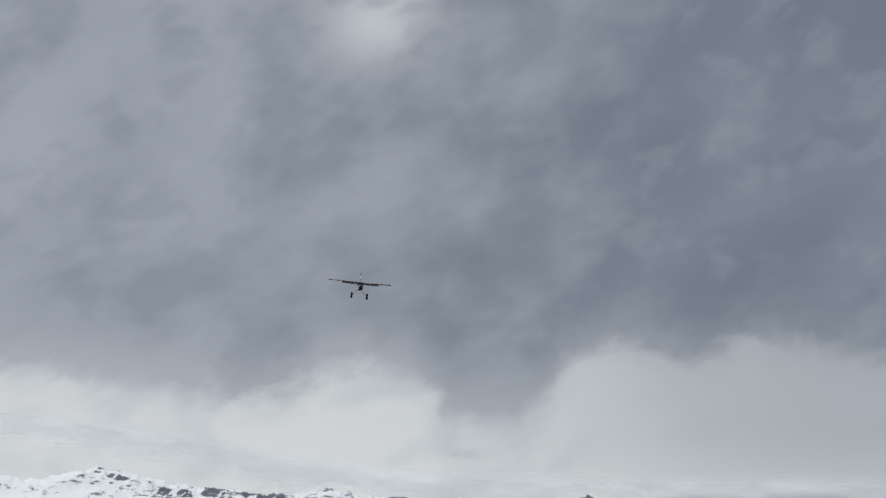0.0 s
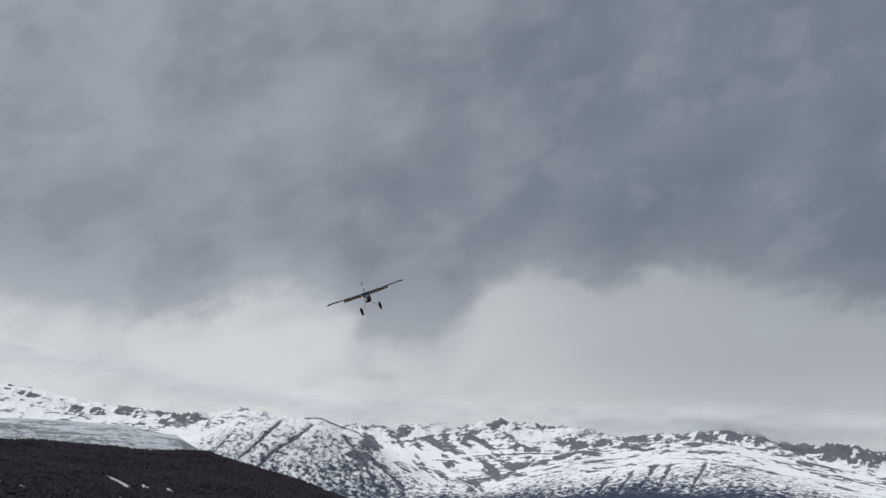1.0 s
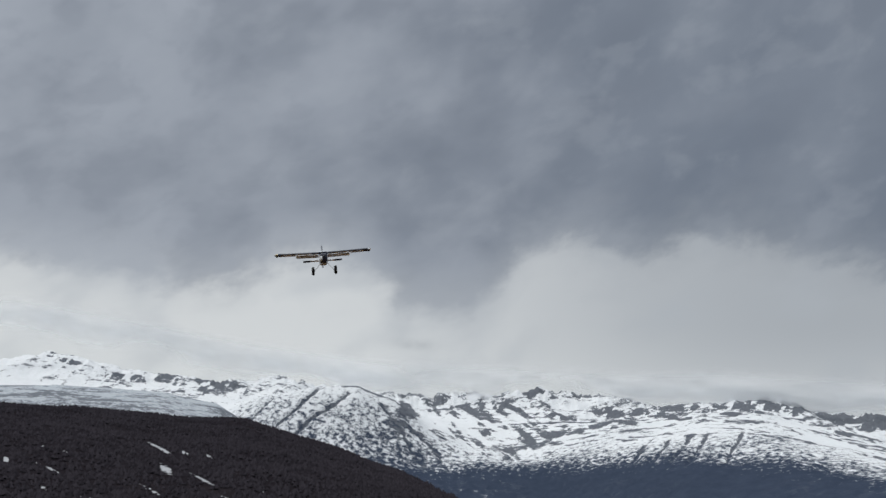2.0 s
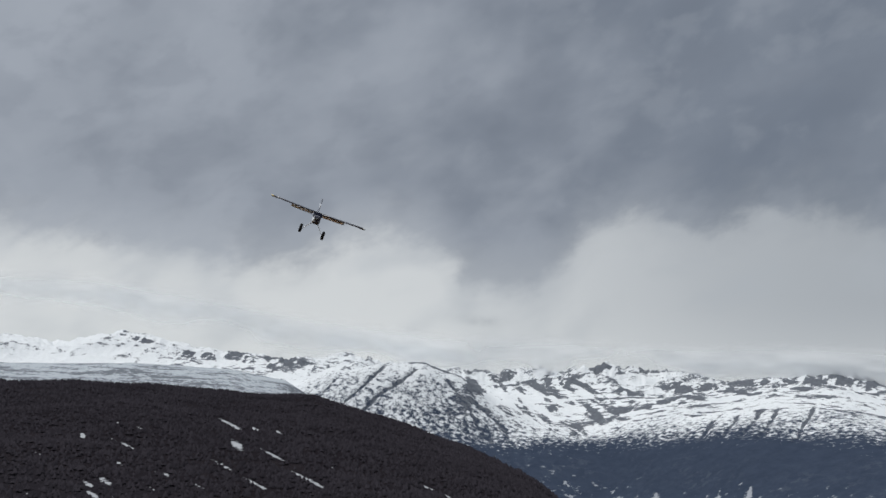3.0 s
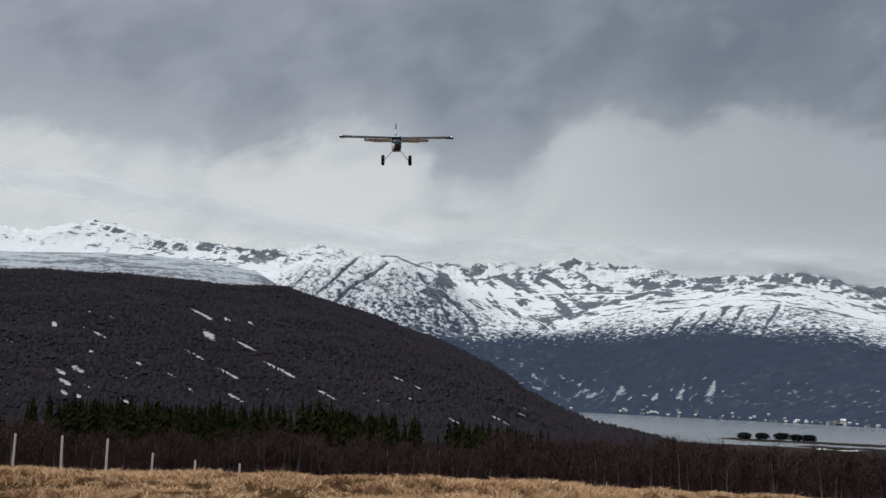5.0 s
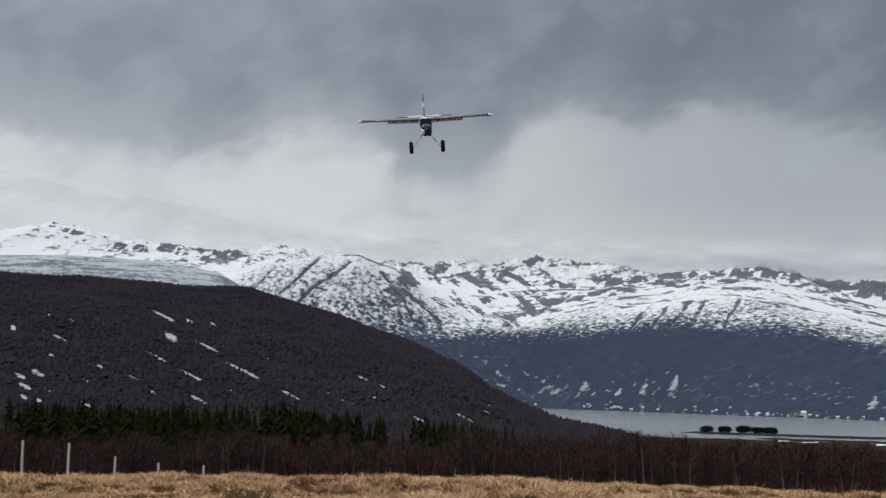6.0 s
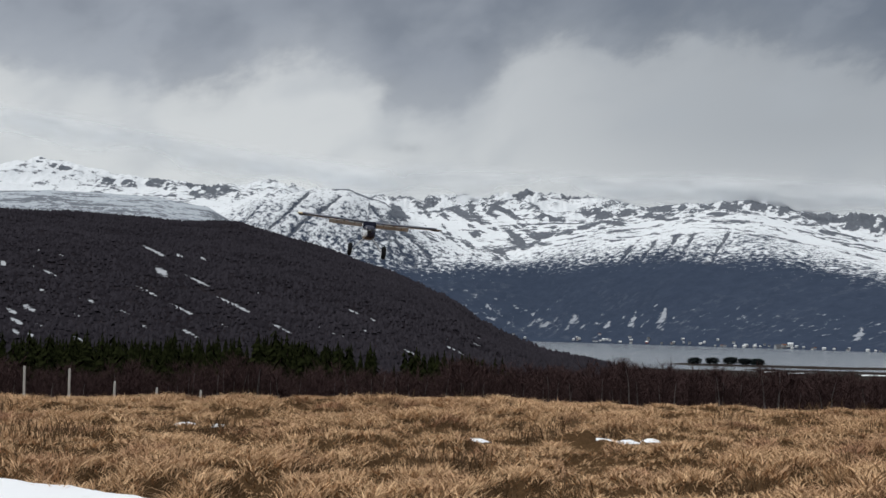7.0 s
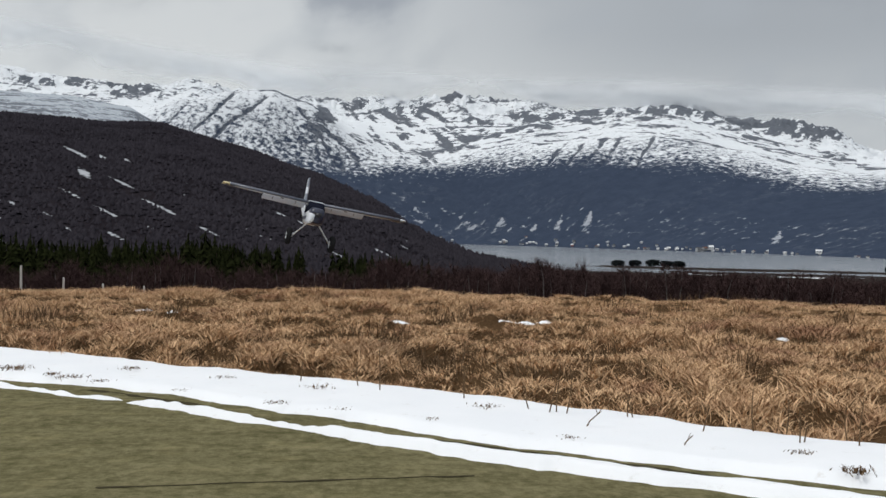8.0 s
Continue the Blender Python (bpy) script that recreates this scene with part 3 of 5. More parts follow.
    for a, e0, e1, w in ((11.6, 0.2, 1.4, 0.34), (10.2, 0.25, 1.3, 0.16), (7.3, 0.5, 1.0, 0.3), (5.9, 0.1, 0.6, 0.25), (9.0, 0.2, 0.7, 0.16), (21.0, -0.2, 0.5, 0.25)):
        f_up = np.clip((E - e0) / (e1 - e0), 0, 1)
        scar = np.maximum(scar, np.exp(-((A - a - (E - e0) * 0.28) / (w * (1.05 - f_up))) ** 2) * smoothstep(E, e0 - 0.1, e0 + 0.1) * (1 - smoothstep(E, e1 - 0.15, e1)))
    clear = 1.1 * scar * (U < 1) + np.exp(-((U - 0.3) / 0.22) ** 2) + 0.75 * np.exp(-((A - 1.5) / 4.2) ** 2) * smoothstep(U, 0.2, 0.6)
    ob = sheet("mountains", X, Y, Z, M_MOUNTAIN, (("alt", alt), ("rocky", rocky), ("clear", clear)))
    tagged(ob, "snow-covered mountain range above dark wooded slopes by the fjord", "mountain", kind="structure")


build_ground()
build_water()
build_hill()
build_snow_hill()
build_mountains()

# ---- building helpers ----


def part(name, bm, material, parent=None, label="", smooth=False):
    me = bpy.data.meshes.new(name)
    bmesh.ops.recalc_face_normals(bm, faces=bm.faces)
    bm.to_mesh(me)
    bm.free()
    if smooth:
        me.polygons.foreach_set("use_smooth", np.ones(len(me.polygons), dtype=bool))
    me.materials.append(material)
    ob = new(name, me)
    ob.parent = parent
    if label:
        tagged(ob, label)
    return ob


def loft(rings, cap=True):
    """A skin over rings of points, all with the same count."""
    bm = bmesh.new()
    vs = [[bm.verts.new(p) for p in ring] for ring in rings]
    n = len(vs[0])
    for a, b in zip(vs, vs[1:]):
        for i in range(n):
            bm.faces.new((a[i], a[(i + 1) % n], b[(i + 1) % n], b[i]))
    if cap:
        bm.faces.new(vs[0][::-1])
        bm.faces.new(vs[-1])
    return bm


def box(x0, x1, y0, y1, z0, z1, bevel=0.0):
    bm = bmesh.new()
    bmesh.ops.create_cube(bm, size=1, matrix=Matrix.Translation(((x0 + x1) / 2, (y0 + y1) / 2, (z0 + z1) / 2)) @ Matrix.Diagonal((x1 - x0, y1 - y0, z1 - z0, 1)))
    if bevel:
        bmesh.ops.bevel(bm, geom=bm.edges[:], offset=bevel, segments=2, affect="EDGES")
    return bm


def tube(a, b, ra, rb, n=8):
    a, b = Vector(a), Vector(b)
    q = (b - a).to_track_quat("Z", "Y")
    rings = []
    for p, rad in ((a, ra), (b, rb)):
        rings.append([p + q @ Vector((rad * math.cos(2 * math.pi * i / n), rad * math.sin(2 * math.pi * i / n), 0)) for i in range(n)])
    return loft(rings)


def airfoil(x_lead, chord, y, z, thick, tilt=0.0, n=9):
    """A closed wing section at span station y; x runs forwards."""
    pts = []
    up = [(0.5 - 0.5 * math.cos(math.pi * i / n)) for i in range(n + 1)]
    def half(t):
        return thick * 5 * (0.2969 * math.sqrt(t) - 0.126 * t - 0.3516 * t * t + 0.2843 * t**3 - 0.1036 * t**4)
    for t in up:
        pts.append((t, half(t) * 1.25 + 0.0008))
    for t in up[-2:0:-1]:
        pts.append((t, -half(t) * 0.7 - 0.0008))
    c, s = math.cos(tilt), math.sin(tilt)
    return [(x_lead - chord * t * c + h * s * 0, y, z + h - chord * t * s) for t, h in pts]


def rounded(x, w, zb, zt, r=0.25, n=4):
    """A rounded box section across the fuselage at x."""
    hw, hh = w / 2, (zt - zb) / 2
    rad = r * min(hw, hh) * 2
    cz = (zt + zb) / 2
    out = []
    for cx, cy, a0 in ((hw - rad, hh - rad, 0), (-hw + rad, hh - rad, 90), (-hw + rad, -hh + rad, 180), (hw - rad, -hh + rad, 270)):
        for i in range(n + 1):
            a = radians(a0 + 90 * i / n)
            out.append((x, cx + rad * math.cos(a), cz + cy + rad * math.sin(a)))
    return out


# ---- the model aircraft: nose +x, port wing +y, up +z; origin midway between the wing tips ----


def build_aircraft():
    root = new("model_airplane")
    tagged(root, "white and navy high-wing radio-controlled airplane with big black tyres in flight", "model airplane")
    # wing in two panels with the trailing part cut out for flaps and ailerons
    for side in (1, -1):
        secs = [airfoil(0.10, 0.205, side * y, -0.022 + 0.022 * y, 0.032) for y in (0.0, 0.5, 0.93)]
        wing = part("wing_panel", loft(secs), M_FILM, root, smooth=True)
        tip = [airfoil(0.10 - d, 0.30 - 1.2 * d, side * y, -0.001 + e, 0.030 - 0.5 * d) for y, d, e in ((0.931, 0.0, 0.0), (0.965, 0.008, 0.001), (0.99, 0.022, 0.003), (1.0, 0.045, 0.005))]
        part("wing_tip", loft(tip), M_TIPYELLOW if side < 0 else M_FILM, root, "pale yellow wing tip" if side < 0 else "white wing tip", True)
        flap = [airfoil(-0.108, 0.115, side * y, -0.030 + 0.022 * y, 0.016, radians(24)) for y in (0.095, 0.56)]
        fl = part("flap", loft(flap), M_FLAP, root, "white flap lowered for landing")
        for y in (0.2, 0.45):
            part("hinge", tube((-0.10, side * y, -0.026), (-0.135, side * y, -0.052), 0.004, 0.003, 6), M_DARK, fl)
        aile = [airfoil(-0.108, 0.095, side * y, -0.018 + 0.022 * y, 0.016, radians(4)) for y in (0.575, 0.925)]
        part("aileron", loft(aile), M_FILM, root)
        patch = box(-0.10, 0.075, min(side * 0.87, side * 0.925), max(side * 0.87, side * 0.925), -0.018, -0.0125, 0.001)
        under = box(-0.15, 0.06, min(side * 0.932, side * 0.982), max(side * 0.932, side * 0.982), -0.017, -0.0115, 0.001)
        part("tip_underside", under, M_NAVY, root, "navy panel under the wing tip")
        cover = box(-0.085, -0.055, min(side * 0.335, side * 0.365), max(side * 0.335, side * 0.365), -0.031, -0.022, 0.001)
        part("servo_cover", cover, M_DARK, root, "small dark servo cover under the wing")
        part("underside_panel", patch, M_NAVY, root, "navy panel under the wing")
    for side in (1, -1):
        edge = []
        for y in (0.086, 0.5, 0.929):
            z = -0.022 + 0.022 * y
            edge.append([(x, side * y, z + h) for x, h in ((0.050, 0.0215), (0.075, 0.020), (0.096, 0.012), (0.1035, 0.0), (0.096, -0.008), (0.078, -0.0118), (0.070, -0.0125), (0.070, -0.004), (0.06, 0.004))])
        part("leading_edge", loft(edge), M_EDGE, root, "dark blue-grey leading edge", True)
    part("centre_section", box(-0.17, 0.094, -0.085, 0.085, -0.03, 0.006, 0.008), M_FILM, root)
    # fuselage
    secs = [rounded(0.31, 0.155, -0.240, -0.080), rounded(0.20, 0.162, -0.247, -0.055), rounded(0.12, 0.165, -0.250, -0.022),
            rounded(-0.20, 0.155, -0.245, -0.022), rounded(-0.55, 0.10, -0.165, -0.020), rounded(-1.16, 0.035, -0.050, 0.005)]
    fus = part("fuselage", loft(secs), M_FILM, root, smooth=False)
    part("windscreen", loft([rounded(0.098, 0.174, -0.125, -0.004, 0.15), rounded(0.19, 0.170, -0.120, -0.044, 0.2), rounded(0.302, 0.163, -0.110, -0.069, 0.3)]), M_GLASS, fus, "dark smoked windscreen")
    for side in (1, -1):
        part("side_window", box(-0.13, 0.08, side * 0.0815 - 0.002, side * 0.0815 + 0.003, -0.125, -0.045, 0.001), M_GLASS, fus, "dark cabin window")
        part("side_stripe", box(-0.18, 0.15, side * 0.0825 - 0.002, side * 0.0825 + 0.002, -0.200, -0.165, 0.001), M_NAVY, fus, "navy side stripe")
    part("cowling", loft([rounded(0.30, 0.164, -0.249, -0.072), rounded(0.385, 0.156, -0.243, -0.080, 0.3), rounded(0.425, 0.118, -0.222, -0.098, 0.42)]), M_NAVY, root, "dark navy engine cowling", True)
    part("chin_panel", loft([rounded(0.20, 0.140, -0.254, -0.150), rounded(0.302, 0.140, -0.251, -0.150)]), M_NAVY, fus, "navy chin panel")
    # starboard cheek only: the nose's lit side, put in as white film
    cheek = []
    for x, w, zb, zt in ((0.235, 0.062, -0.246, -0.122), (0.33, 0.060, -0.246, -0.124), (0.388, 0.056, -0.238, -0.130), (0.4275, 0.040, -0.216, -0.146)):
        cheek.append([(px, py - (0.084 - w / 2) + (0.084 - max(0.0, 0.084 - 0.09 * max(0.0, x - 0.36) * 4)) * 0.6, pz) for px, py, pz in rounded(x, w, zb, zt, 0.3)])
    part("lit_nose_cheek", loft(cheek), M_FILM, root, "starboard nose cheek with its lit side put in as white", True)
    part("spinner", loft([[(0.425 + d, r * math.cos(a), -0.155 + r * math.sin(a)) for a in [2 * math.pi * i / 12 for i in range(12)]] for d, r in ((0, 0.026), (0.025, 0.021), (0.04, 0.004))]), M_DARK, root, "small dark spinner", True)
    for y in (-0.032, 0.032):
        part("air_intake", box(0.420, 0.428, y - 0.014, y + 0.014, -0.150, -0.128, 0.002), M_DARK, root, "black air intake")
    # tail
    tail = [airfoil(-0.98, 0.14, y, 0.0, 0.012) for y in (-0.405, -0.36, 0.36, 0.405)]
    tp = part("tailplane", loft(tail), M_FILM, root)
    for side in (1, -1):
        el = [airfoil(-1.122, 0.085, side * y, 0.001, 0.011, radians(-3)) for y in (0.02, 0.40)]
        part("elevator", loft(el), M_FILM, tp)
        part("tail_tip", loft([airfoil(-0.975, 0.235, side * y, 0.0, 0.016) for y in (0.26, 0.385, 0.42)]), M_NAVY, tp, "navy tailplane tip")

    def fin_part(name, z0, z1, material, label=""):
        rings = []
        for z in (z0, z1):
            t = z / 0.335
            lead, trail = -0.96 - 0.12 * t, -1.125
            w = 0.016 - 0.003 * t
            rings.append([(lead, 0, z), ((lead * 0.7 + trail * 0.3), w, z), (trail, w * 0.7, z), (trail, -w * 0.7, z), ((lead * 0.7 + trail * 0.3), -w, z)])
        return part(name, loft(rings), material, root, label)
    fin_part("fin_base", -0.01, 0.145, M_FIN, "blue-grey lower fin")
    fin_part("fin_band", 0.146, 0.225, M_FILM, "white fin band")
    fin_part("fin_top", 0.226, 0.337, M_FIN, "blue-grey fin top")
    rd = loft([[(-1.128, 0.009, z), (-1.128 - 0.115 + 0.02 * abs(z), 0.002, z), (-1.128 - 0.115 + 0.02 * abs(z), -0.002, z), (-1.128, -0.009, z)] for z in (-0.02, 0.17, 0.333)])
    part("rudder", rd, M_FILM, root)
    # undercarriage
    for side in (1, -1):
        leg = part("gear_leg", tube((0.17, side * 0.055, -0.235), (0.205, side * 0.205, -0.415), 0.0075, 0.006), M_METAL, root, "thin aluminium gear leg")
        part("axle", tube((0.205, side * 0.19, -0.415), (0.205, side * 0.262, -0.415), 0.005, 0.005, 6), M_METAL, root)
        rings = []
        for i in range(24):
            a = 2 * math.pi * i / 24
            ring = []
            for j in range(10):
                b = 2 * math.pi * j / 10
                rr = 0.064 + 0.027 * math.cos(b)
                ring.append((0.205 + rr * math.cos(a), side * 0.232 + 0.030 * math.sin(b), -0.415 + rr * math.sin(a)))
            rings.append(ring)
        bm = loft(rings + [rings[0]], cap=False)
        bmesh.ops.remove_doubles(bm, verts=bm.verts, dist=1e-5)
        wheel = part("wheel", bm, M_RUBBER, root, "big black balloon tyre", True)
        hub = loft([[(0.205 + 0.042 * math.cos(2 * math.pi * i / 16), side * 0.232 + y, -0.415 + 0.042 * math.sin(2 * math.pi * i / 16)) for i in range(16)] for y in (-0.026, 0.026)])
        part("hub", hub, M_FILM, wheel, "white wheel hub")
    part("tail_wheel_leg", tube((-1.10, 0, -0.05), (-1.16, 0, -0.115), 0.004, 0.003, 6), M_METAL, root)
    rings = [[(-1.165 + rr * math.cos(a), y, -0.123 + rr * math.sin(a)) for a in [2 * math.pi * i / 14 for i in range(14)]] for y, rr in ((-0.011, 0.018), (-0.006, 0.025), (0.006, 0.025), (0.011, 0.018))]
    part("tail_wheel", loft(rings), M_RUBBER, root, smooth=True)
    return root


plane = build_aircraft()

# ---- the snow by the airstrip ----


def snow_strip(name, s0, s1, near, far, seed, thick, label, count=700, amount=0.40):
    s = np.linspace(s0, s1, count)
    ends = smoothstep(s, s0, s0 + 0.7) * (1 - smoothstep(s, s1 - 0.7, s1))
    wob = lambda k, a: ((fractal(s * 0.9, s * 0 + k, seed, 5, 0.55) - 0.5) * a + (fractal(s * 3.1, s * 0 + k, seed + 2, 3) - 0.5) * 0.13 + (fractal(s * 9.0, s * 0 + k, seed + 4, 3) - 0.5) * 0.06)
    lo, hi = near(s) + wob(3.3, amount), far(s) + wob(8.8, amount)
    mid = (lo + hi) / 2
    lo, hi = mid + (lo - mid) * ends, mid + (hi - mid) * ends
    v = np.linspace(0, 1, 22)
    S, V = np.meshgrid(s, v, indexing="ij")
    C = lo[:, None] + (hi - lo)[:, None] * V
    X = S * STRIP_DIR[0] + C * STRIP_N[0]
    Y = S * STRIP_DIR[1] + C * STRIP_N[1]
    rim = np.minimum(V, 1 - V) * (hi - lo)[:, None]
    Z = -0.03 + (thick + 0.03) * smoothstep(rim, -0.01, 0.16) + (fractal(X * 1.6, Y * 1.6, seed + 9, 4) - 0.5) * 0.05 * smoothstep(rim, 0.05, 0.3)
    ob = sheet(name, X, Y, Z, M_SNOW)
    tagged(ob, label, "snow", kind="stuff")
    return ob


snow_strip("snow_bank", -12, 34, lambda s: np.interp(s, [-1, 1.6, 3.4, 5], [4.28, 4.36, 4.64, 4.85]), far_edge, 5, 0.07, "wide strip of old white snow along the airstrip")
snow_strip("snow_ridge", -12, 5.2, lambda s: np.interp(s, [0, 1.4, 3, 4.4], [3.72, 3.76, 4.05, 4.25]), lambda s: np.interp(s, [-1, 2, 4.3], [3.98, 4.22, 4.52]), 15, 0.07, "narrow ridge of ploughed snow on the turf", 500, 0.16)
snow_strip("snow_ridge", 4.5, 30, lambda s: np.interp(s, [4.6, 6], [4.32, 4.38]), lambda s: np.interp(s, [4.6, 6], [4.54, 4.62]), 25, 0.05, "thin melting ribbon of snow on the turf", 500, 0.16)


def wheel_rut(s0, s1, c0, c1, wide, seed):
    """A shallow line of bare wet soil pressed into the turf."""
    s = np.linspace(s0, s1, 320)
    v = np.linspace(-1, 1, 5)
    S, V = np.meshgrid(s, v, indexing="ij")
    half = wide * (0.05 + 1.4 * smoothstep(fractal(s * 3.6, s * 0, seed, 4), 0.40, 0.66))[:, None]
    C = np.interp(S, [s0, s1], [c0, c1]) + (fractal(S * 1.1, S * 0 + 2, seed + 1, 4) - 0.5) * 0.16 + V * half
    X, Y = S * STRIP_DIR[0] + C * STRIP_N[0], S * STRIP_DIR[1] + C * STRIP_N[1]
    Z = (fractal(X * 0.5, Y * 0.5, 8, 3) - 0.5) * 0.05 + 0.004 + 0.006 * (1 - V**2)
    ob = sheet("wheel_rut", X, Y, Z, M_SOIL)
    tagged(ob, "thin dark line of wet soil pressed into the turf", "wheel rut", kind="stuff")


M_SOIL = surface("wet_soil", (0.032, 0.028, 0.017), (0.075, 0.066, 0.040), 14.0, 0.8, 0.0, 0.5, False, 0.01)
wheel_rut(1.25, 2.9, 3.40, 2.10, 0.012, 61)
wheel_rut(-0.4, 2.2, 4.16, 4.26, 0.040, 67)
wheel_rut(4.2, 5.6, 4.62, 4.74, 0.035, 71)


def ground_z(x, y):
    r, az = np.hypot(x, y), np.degrees(np.arctan2(x, y))
    s, c = along(x, y)
    rough = smoothstep(c - far_edge(s), 0.0, 0.4)
    return ground_height(r, az) + rough * (mounds(x, y) * 0.16 - 0.06) + rough * (fractal(x * 0.9, y * 0.9, 3, 4) - 0.5) * 0.30 * smoothstep(r, 5, 14)


def snow_patch(x, y, w, d, seed):
    a = np.linspace(0, 2 * math.pi, 40, endpoint=False)
    v = np.linspace(0, 1, 6)
    Aa, V = np.meshgrid(a, v, indexing="ij")
    k = 0.7 + 0.7 * fractal(np.cos(Aa) * 1.5 + seed, np.sin(Aa) * 1.5, seed, 3)
    ob = sheet("snow_patch", x + 1.15 * w * V * k * np.cos(Aa), y + 0.55 * d * V * k * np.sin(Aa), ground_height(np.hypot(x, y), 0.0) + 0.09 - 0.05 * V**2 + (fractal(Aa, V * 3, seed, 3) - 0.5) * 0.03, M_SNOW, wrap=True)
    tagged(ob, "small patch of snow left between grass tussocks", "snow", kind="stuff")


PATCHES = ((-3.5, 15.9, 0.20, 0.30), (-3.0, 15.7, 0.10, 0.2), (0.2, 14.4, 0.18, 0.30), (0.6, 14.2, 0.20, 0.25), (2.3, 14.5, 0.24, 0.28), (2.65, 14.35, 0.12, 0.2), (3.0, 14.6, 0.12, 0.2), (5.9, 12.1, 0.10, 0.15))
for i, q in enumerate(PATCHES):
    snow_patch(*q, 50 + i)

# ---- dry grass of the field ----


def blades(rng, x, y, z, height, width, lean_dir, lean):
    """Bent grass blades as one array of points and triangles."""
    n = len(x)
    a = rng.uniform(0, 2 * math.pi, n)
    wx, wy = np.cos(a) * width / 2, np.sin(a) * width / 2
    dx, dy = np.cos(lean_dir) * lean, np.sin(lean_dir) * lean
    co = np.empty((n, 5, 3))
    base = np.stack([x, y, z], -1)
    w = np.stack([wx, wy, 0 * x], -1)
    mid = base + np.stack([dx * 0.35, dy * 0.35, height * 0.62], -1)
    tip = base + np.stack([dx, dy, height], -1)
    co[:, 0], co[:, 1], co[:, 2], co[:, 3], co[:, 4] = base - w, base + w, mid + w * 0.8, mid - w * 0.8, tip
    tri = np.array([[0, 1, 2], [0, 2, 3], [3, 2, 4]])
    faces = (np.arange(n)[:, None, None] * 5 + tri[None]).reshape(-1, 3)
    return co.reshape(-1, 3), faces


def build_grass():
    """Short blades matted over the mounds, thin in the hollows between them."""
    rng = np.random.default_rng(4)
    n = 640000
    az = np.radians(rng.uniform(-34, 38, n))
    r = np.sqrt(rng.uniform(4.6**2, 27.5**2, n))
    x, y = r * np.sin(az), r * np.cos(az)
    s, c = along(x, y)
    top = mounds(x, y)
    tall = smoothstep(fractal(x * 0.55, y * 0.55, 13, 3), 0.46, 0.62)
    keep = (c > far_edge(s) - 0.10 + (fractal(s * 2.2, s * 0, 77, 4) - 0.5) * 0.55) & (np.abs(x) < 0.62 * (y + 4)) & (rng.uniform(0, 1, n) < 0.42 + 0.58 * top)
    for px, py, w, d in PATCHES:
        keep &= ((x - px) / (w * 1.1)) ** 2 + ((y - py + 0.1) / (d + 0.12)) ** 2 > 1
    x, y, top, tall = x[keep], y[keep], top[keep], tall[keep]
    m = len(x)
    h = (0.026 + 0.032 * top + 0.05 * tall * top) * rng.uniform(0.45, 1.4, m)
    # blades hang down from the tops of the mounds, most of them with the wind
    step = 0.04
    sx, sy = mounds(x - step, y) - mounds(x + step, y), mounds(x, y - step) - mounds(x, y + step)
    lean_dir = np.where(rng.uniform(0, 1, m) < 0.65, np.arctan2(sy, sx), 1.2 + 2.0 * fractal(x * 0.4, y * 0.4, 19, 3)) + rng.normal(0, 1.25, m)
    co, faces = blades(rng, x, y, ground_z(x, y) - 0.01, h, rng.uniform(0.008, 0.018, m), lean_dir, h * rng.uniform(0.5, 2.4, m))
    me = from_arrays("dry_grass", co, faces)
    me.materials.append(M_STRAW)
    tagged(new("dry_grass", me), "matted tan and rust-brown dry winter grass tussocks", "grass", kind="stuff")


build_grass()


def stalk(x, y, height, lean_x, lean_y, seed):
    rng = random.Random(seed)
    z = 0.02
    root = new("dry_weed")
    root.location = (x, y, z)
    tagged(root, "dead brown weed stem standing in old snow", "weed", "dead weeds along the snow")
    top = Vector((lean_x, lean_y, height * 1.35))
    mid = top * 0.5 + Vector((rng.uniform(-0.02, 0.02), 0, 0.01))
    bm = tube((0, 0, -0.03), mid, 0.006, 0.005, 5)
    part("stem", bm, M_STALK, root)
    part("upper_stem", tube(mid, top, 0.005, 0.003, 5), M_STALK, root)
    for j in range(rng.randint(1, 3)):
        p = mid.lerp(top, rng.uniform(0.1, 0.9))
        part("twig", tube(p, p + Vector((rng.uniform(-0.06, 0.06), rng.uniform(-0.04, 0.04), rng.uniform(0.03, 0.09))), 0.003, 0.002, 4), M_STALK, root)


STALKS = ((1.49, 5.55, 0.30, 0.10, 0.0), (1.56, 5.55, 0.22, 0.02, 0.02), (1.62, 5.51, 0.27, 0.05, 0.0), (1.39, 5.68, 0.16, -0.05, 0.0), (1.64, 4.94, 0.12, 0.14, 0.0),
          (2.08, 5.37, 0.17, 0.02, 0.02), (0.91, 6.24, 0.24, 0.0, 0.0), (0.22, 6.69, 0.30, -0.01, 0.0), (0.04, 7.02, 0.2, -0.02, 0.0), (2.85, 4.76, 0.26, -0.01, 0.02), (2.45, 4.74, 0.16, 0.06, 0.0),
          (3.05, 4.70, 0.22, 0.02, 0.0), (3.01, 4.34, 0.2, 0.0, 0.02), (3.04, 4.36, 0.14, 0.03, 0.0), (2.16, 4.23, 0.09, 0.08, 0.0), (3.38, 4.25, 0.28, 0.03, 0.0),
          (3.40, 4.45, 0.22, -0.02, 0.0), (2.13, 5.35, 0.12, -0.05, 0.0), (-0.5, 7.3, 0.18, 0.02, 0.0))
for i, q in enumerate(STALKS):
    stalk(*q, 300 + i)


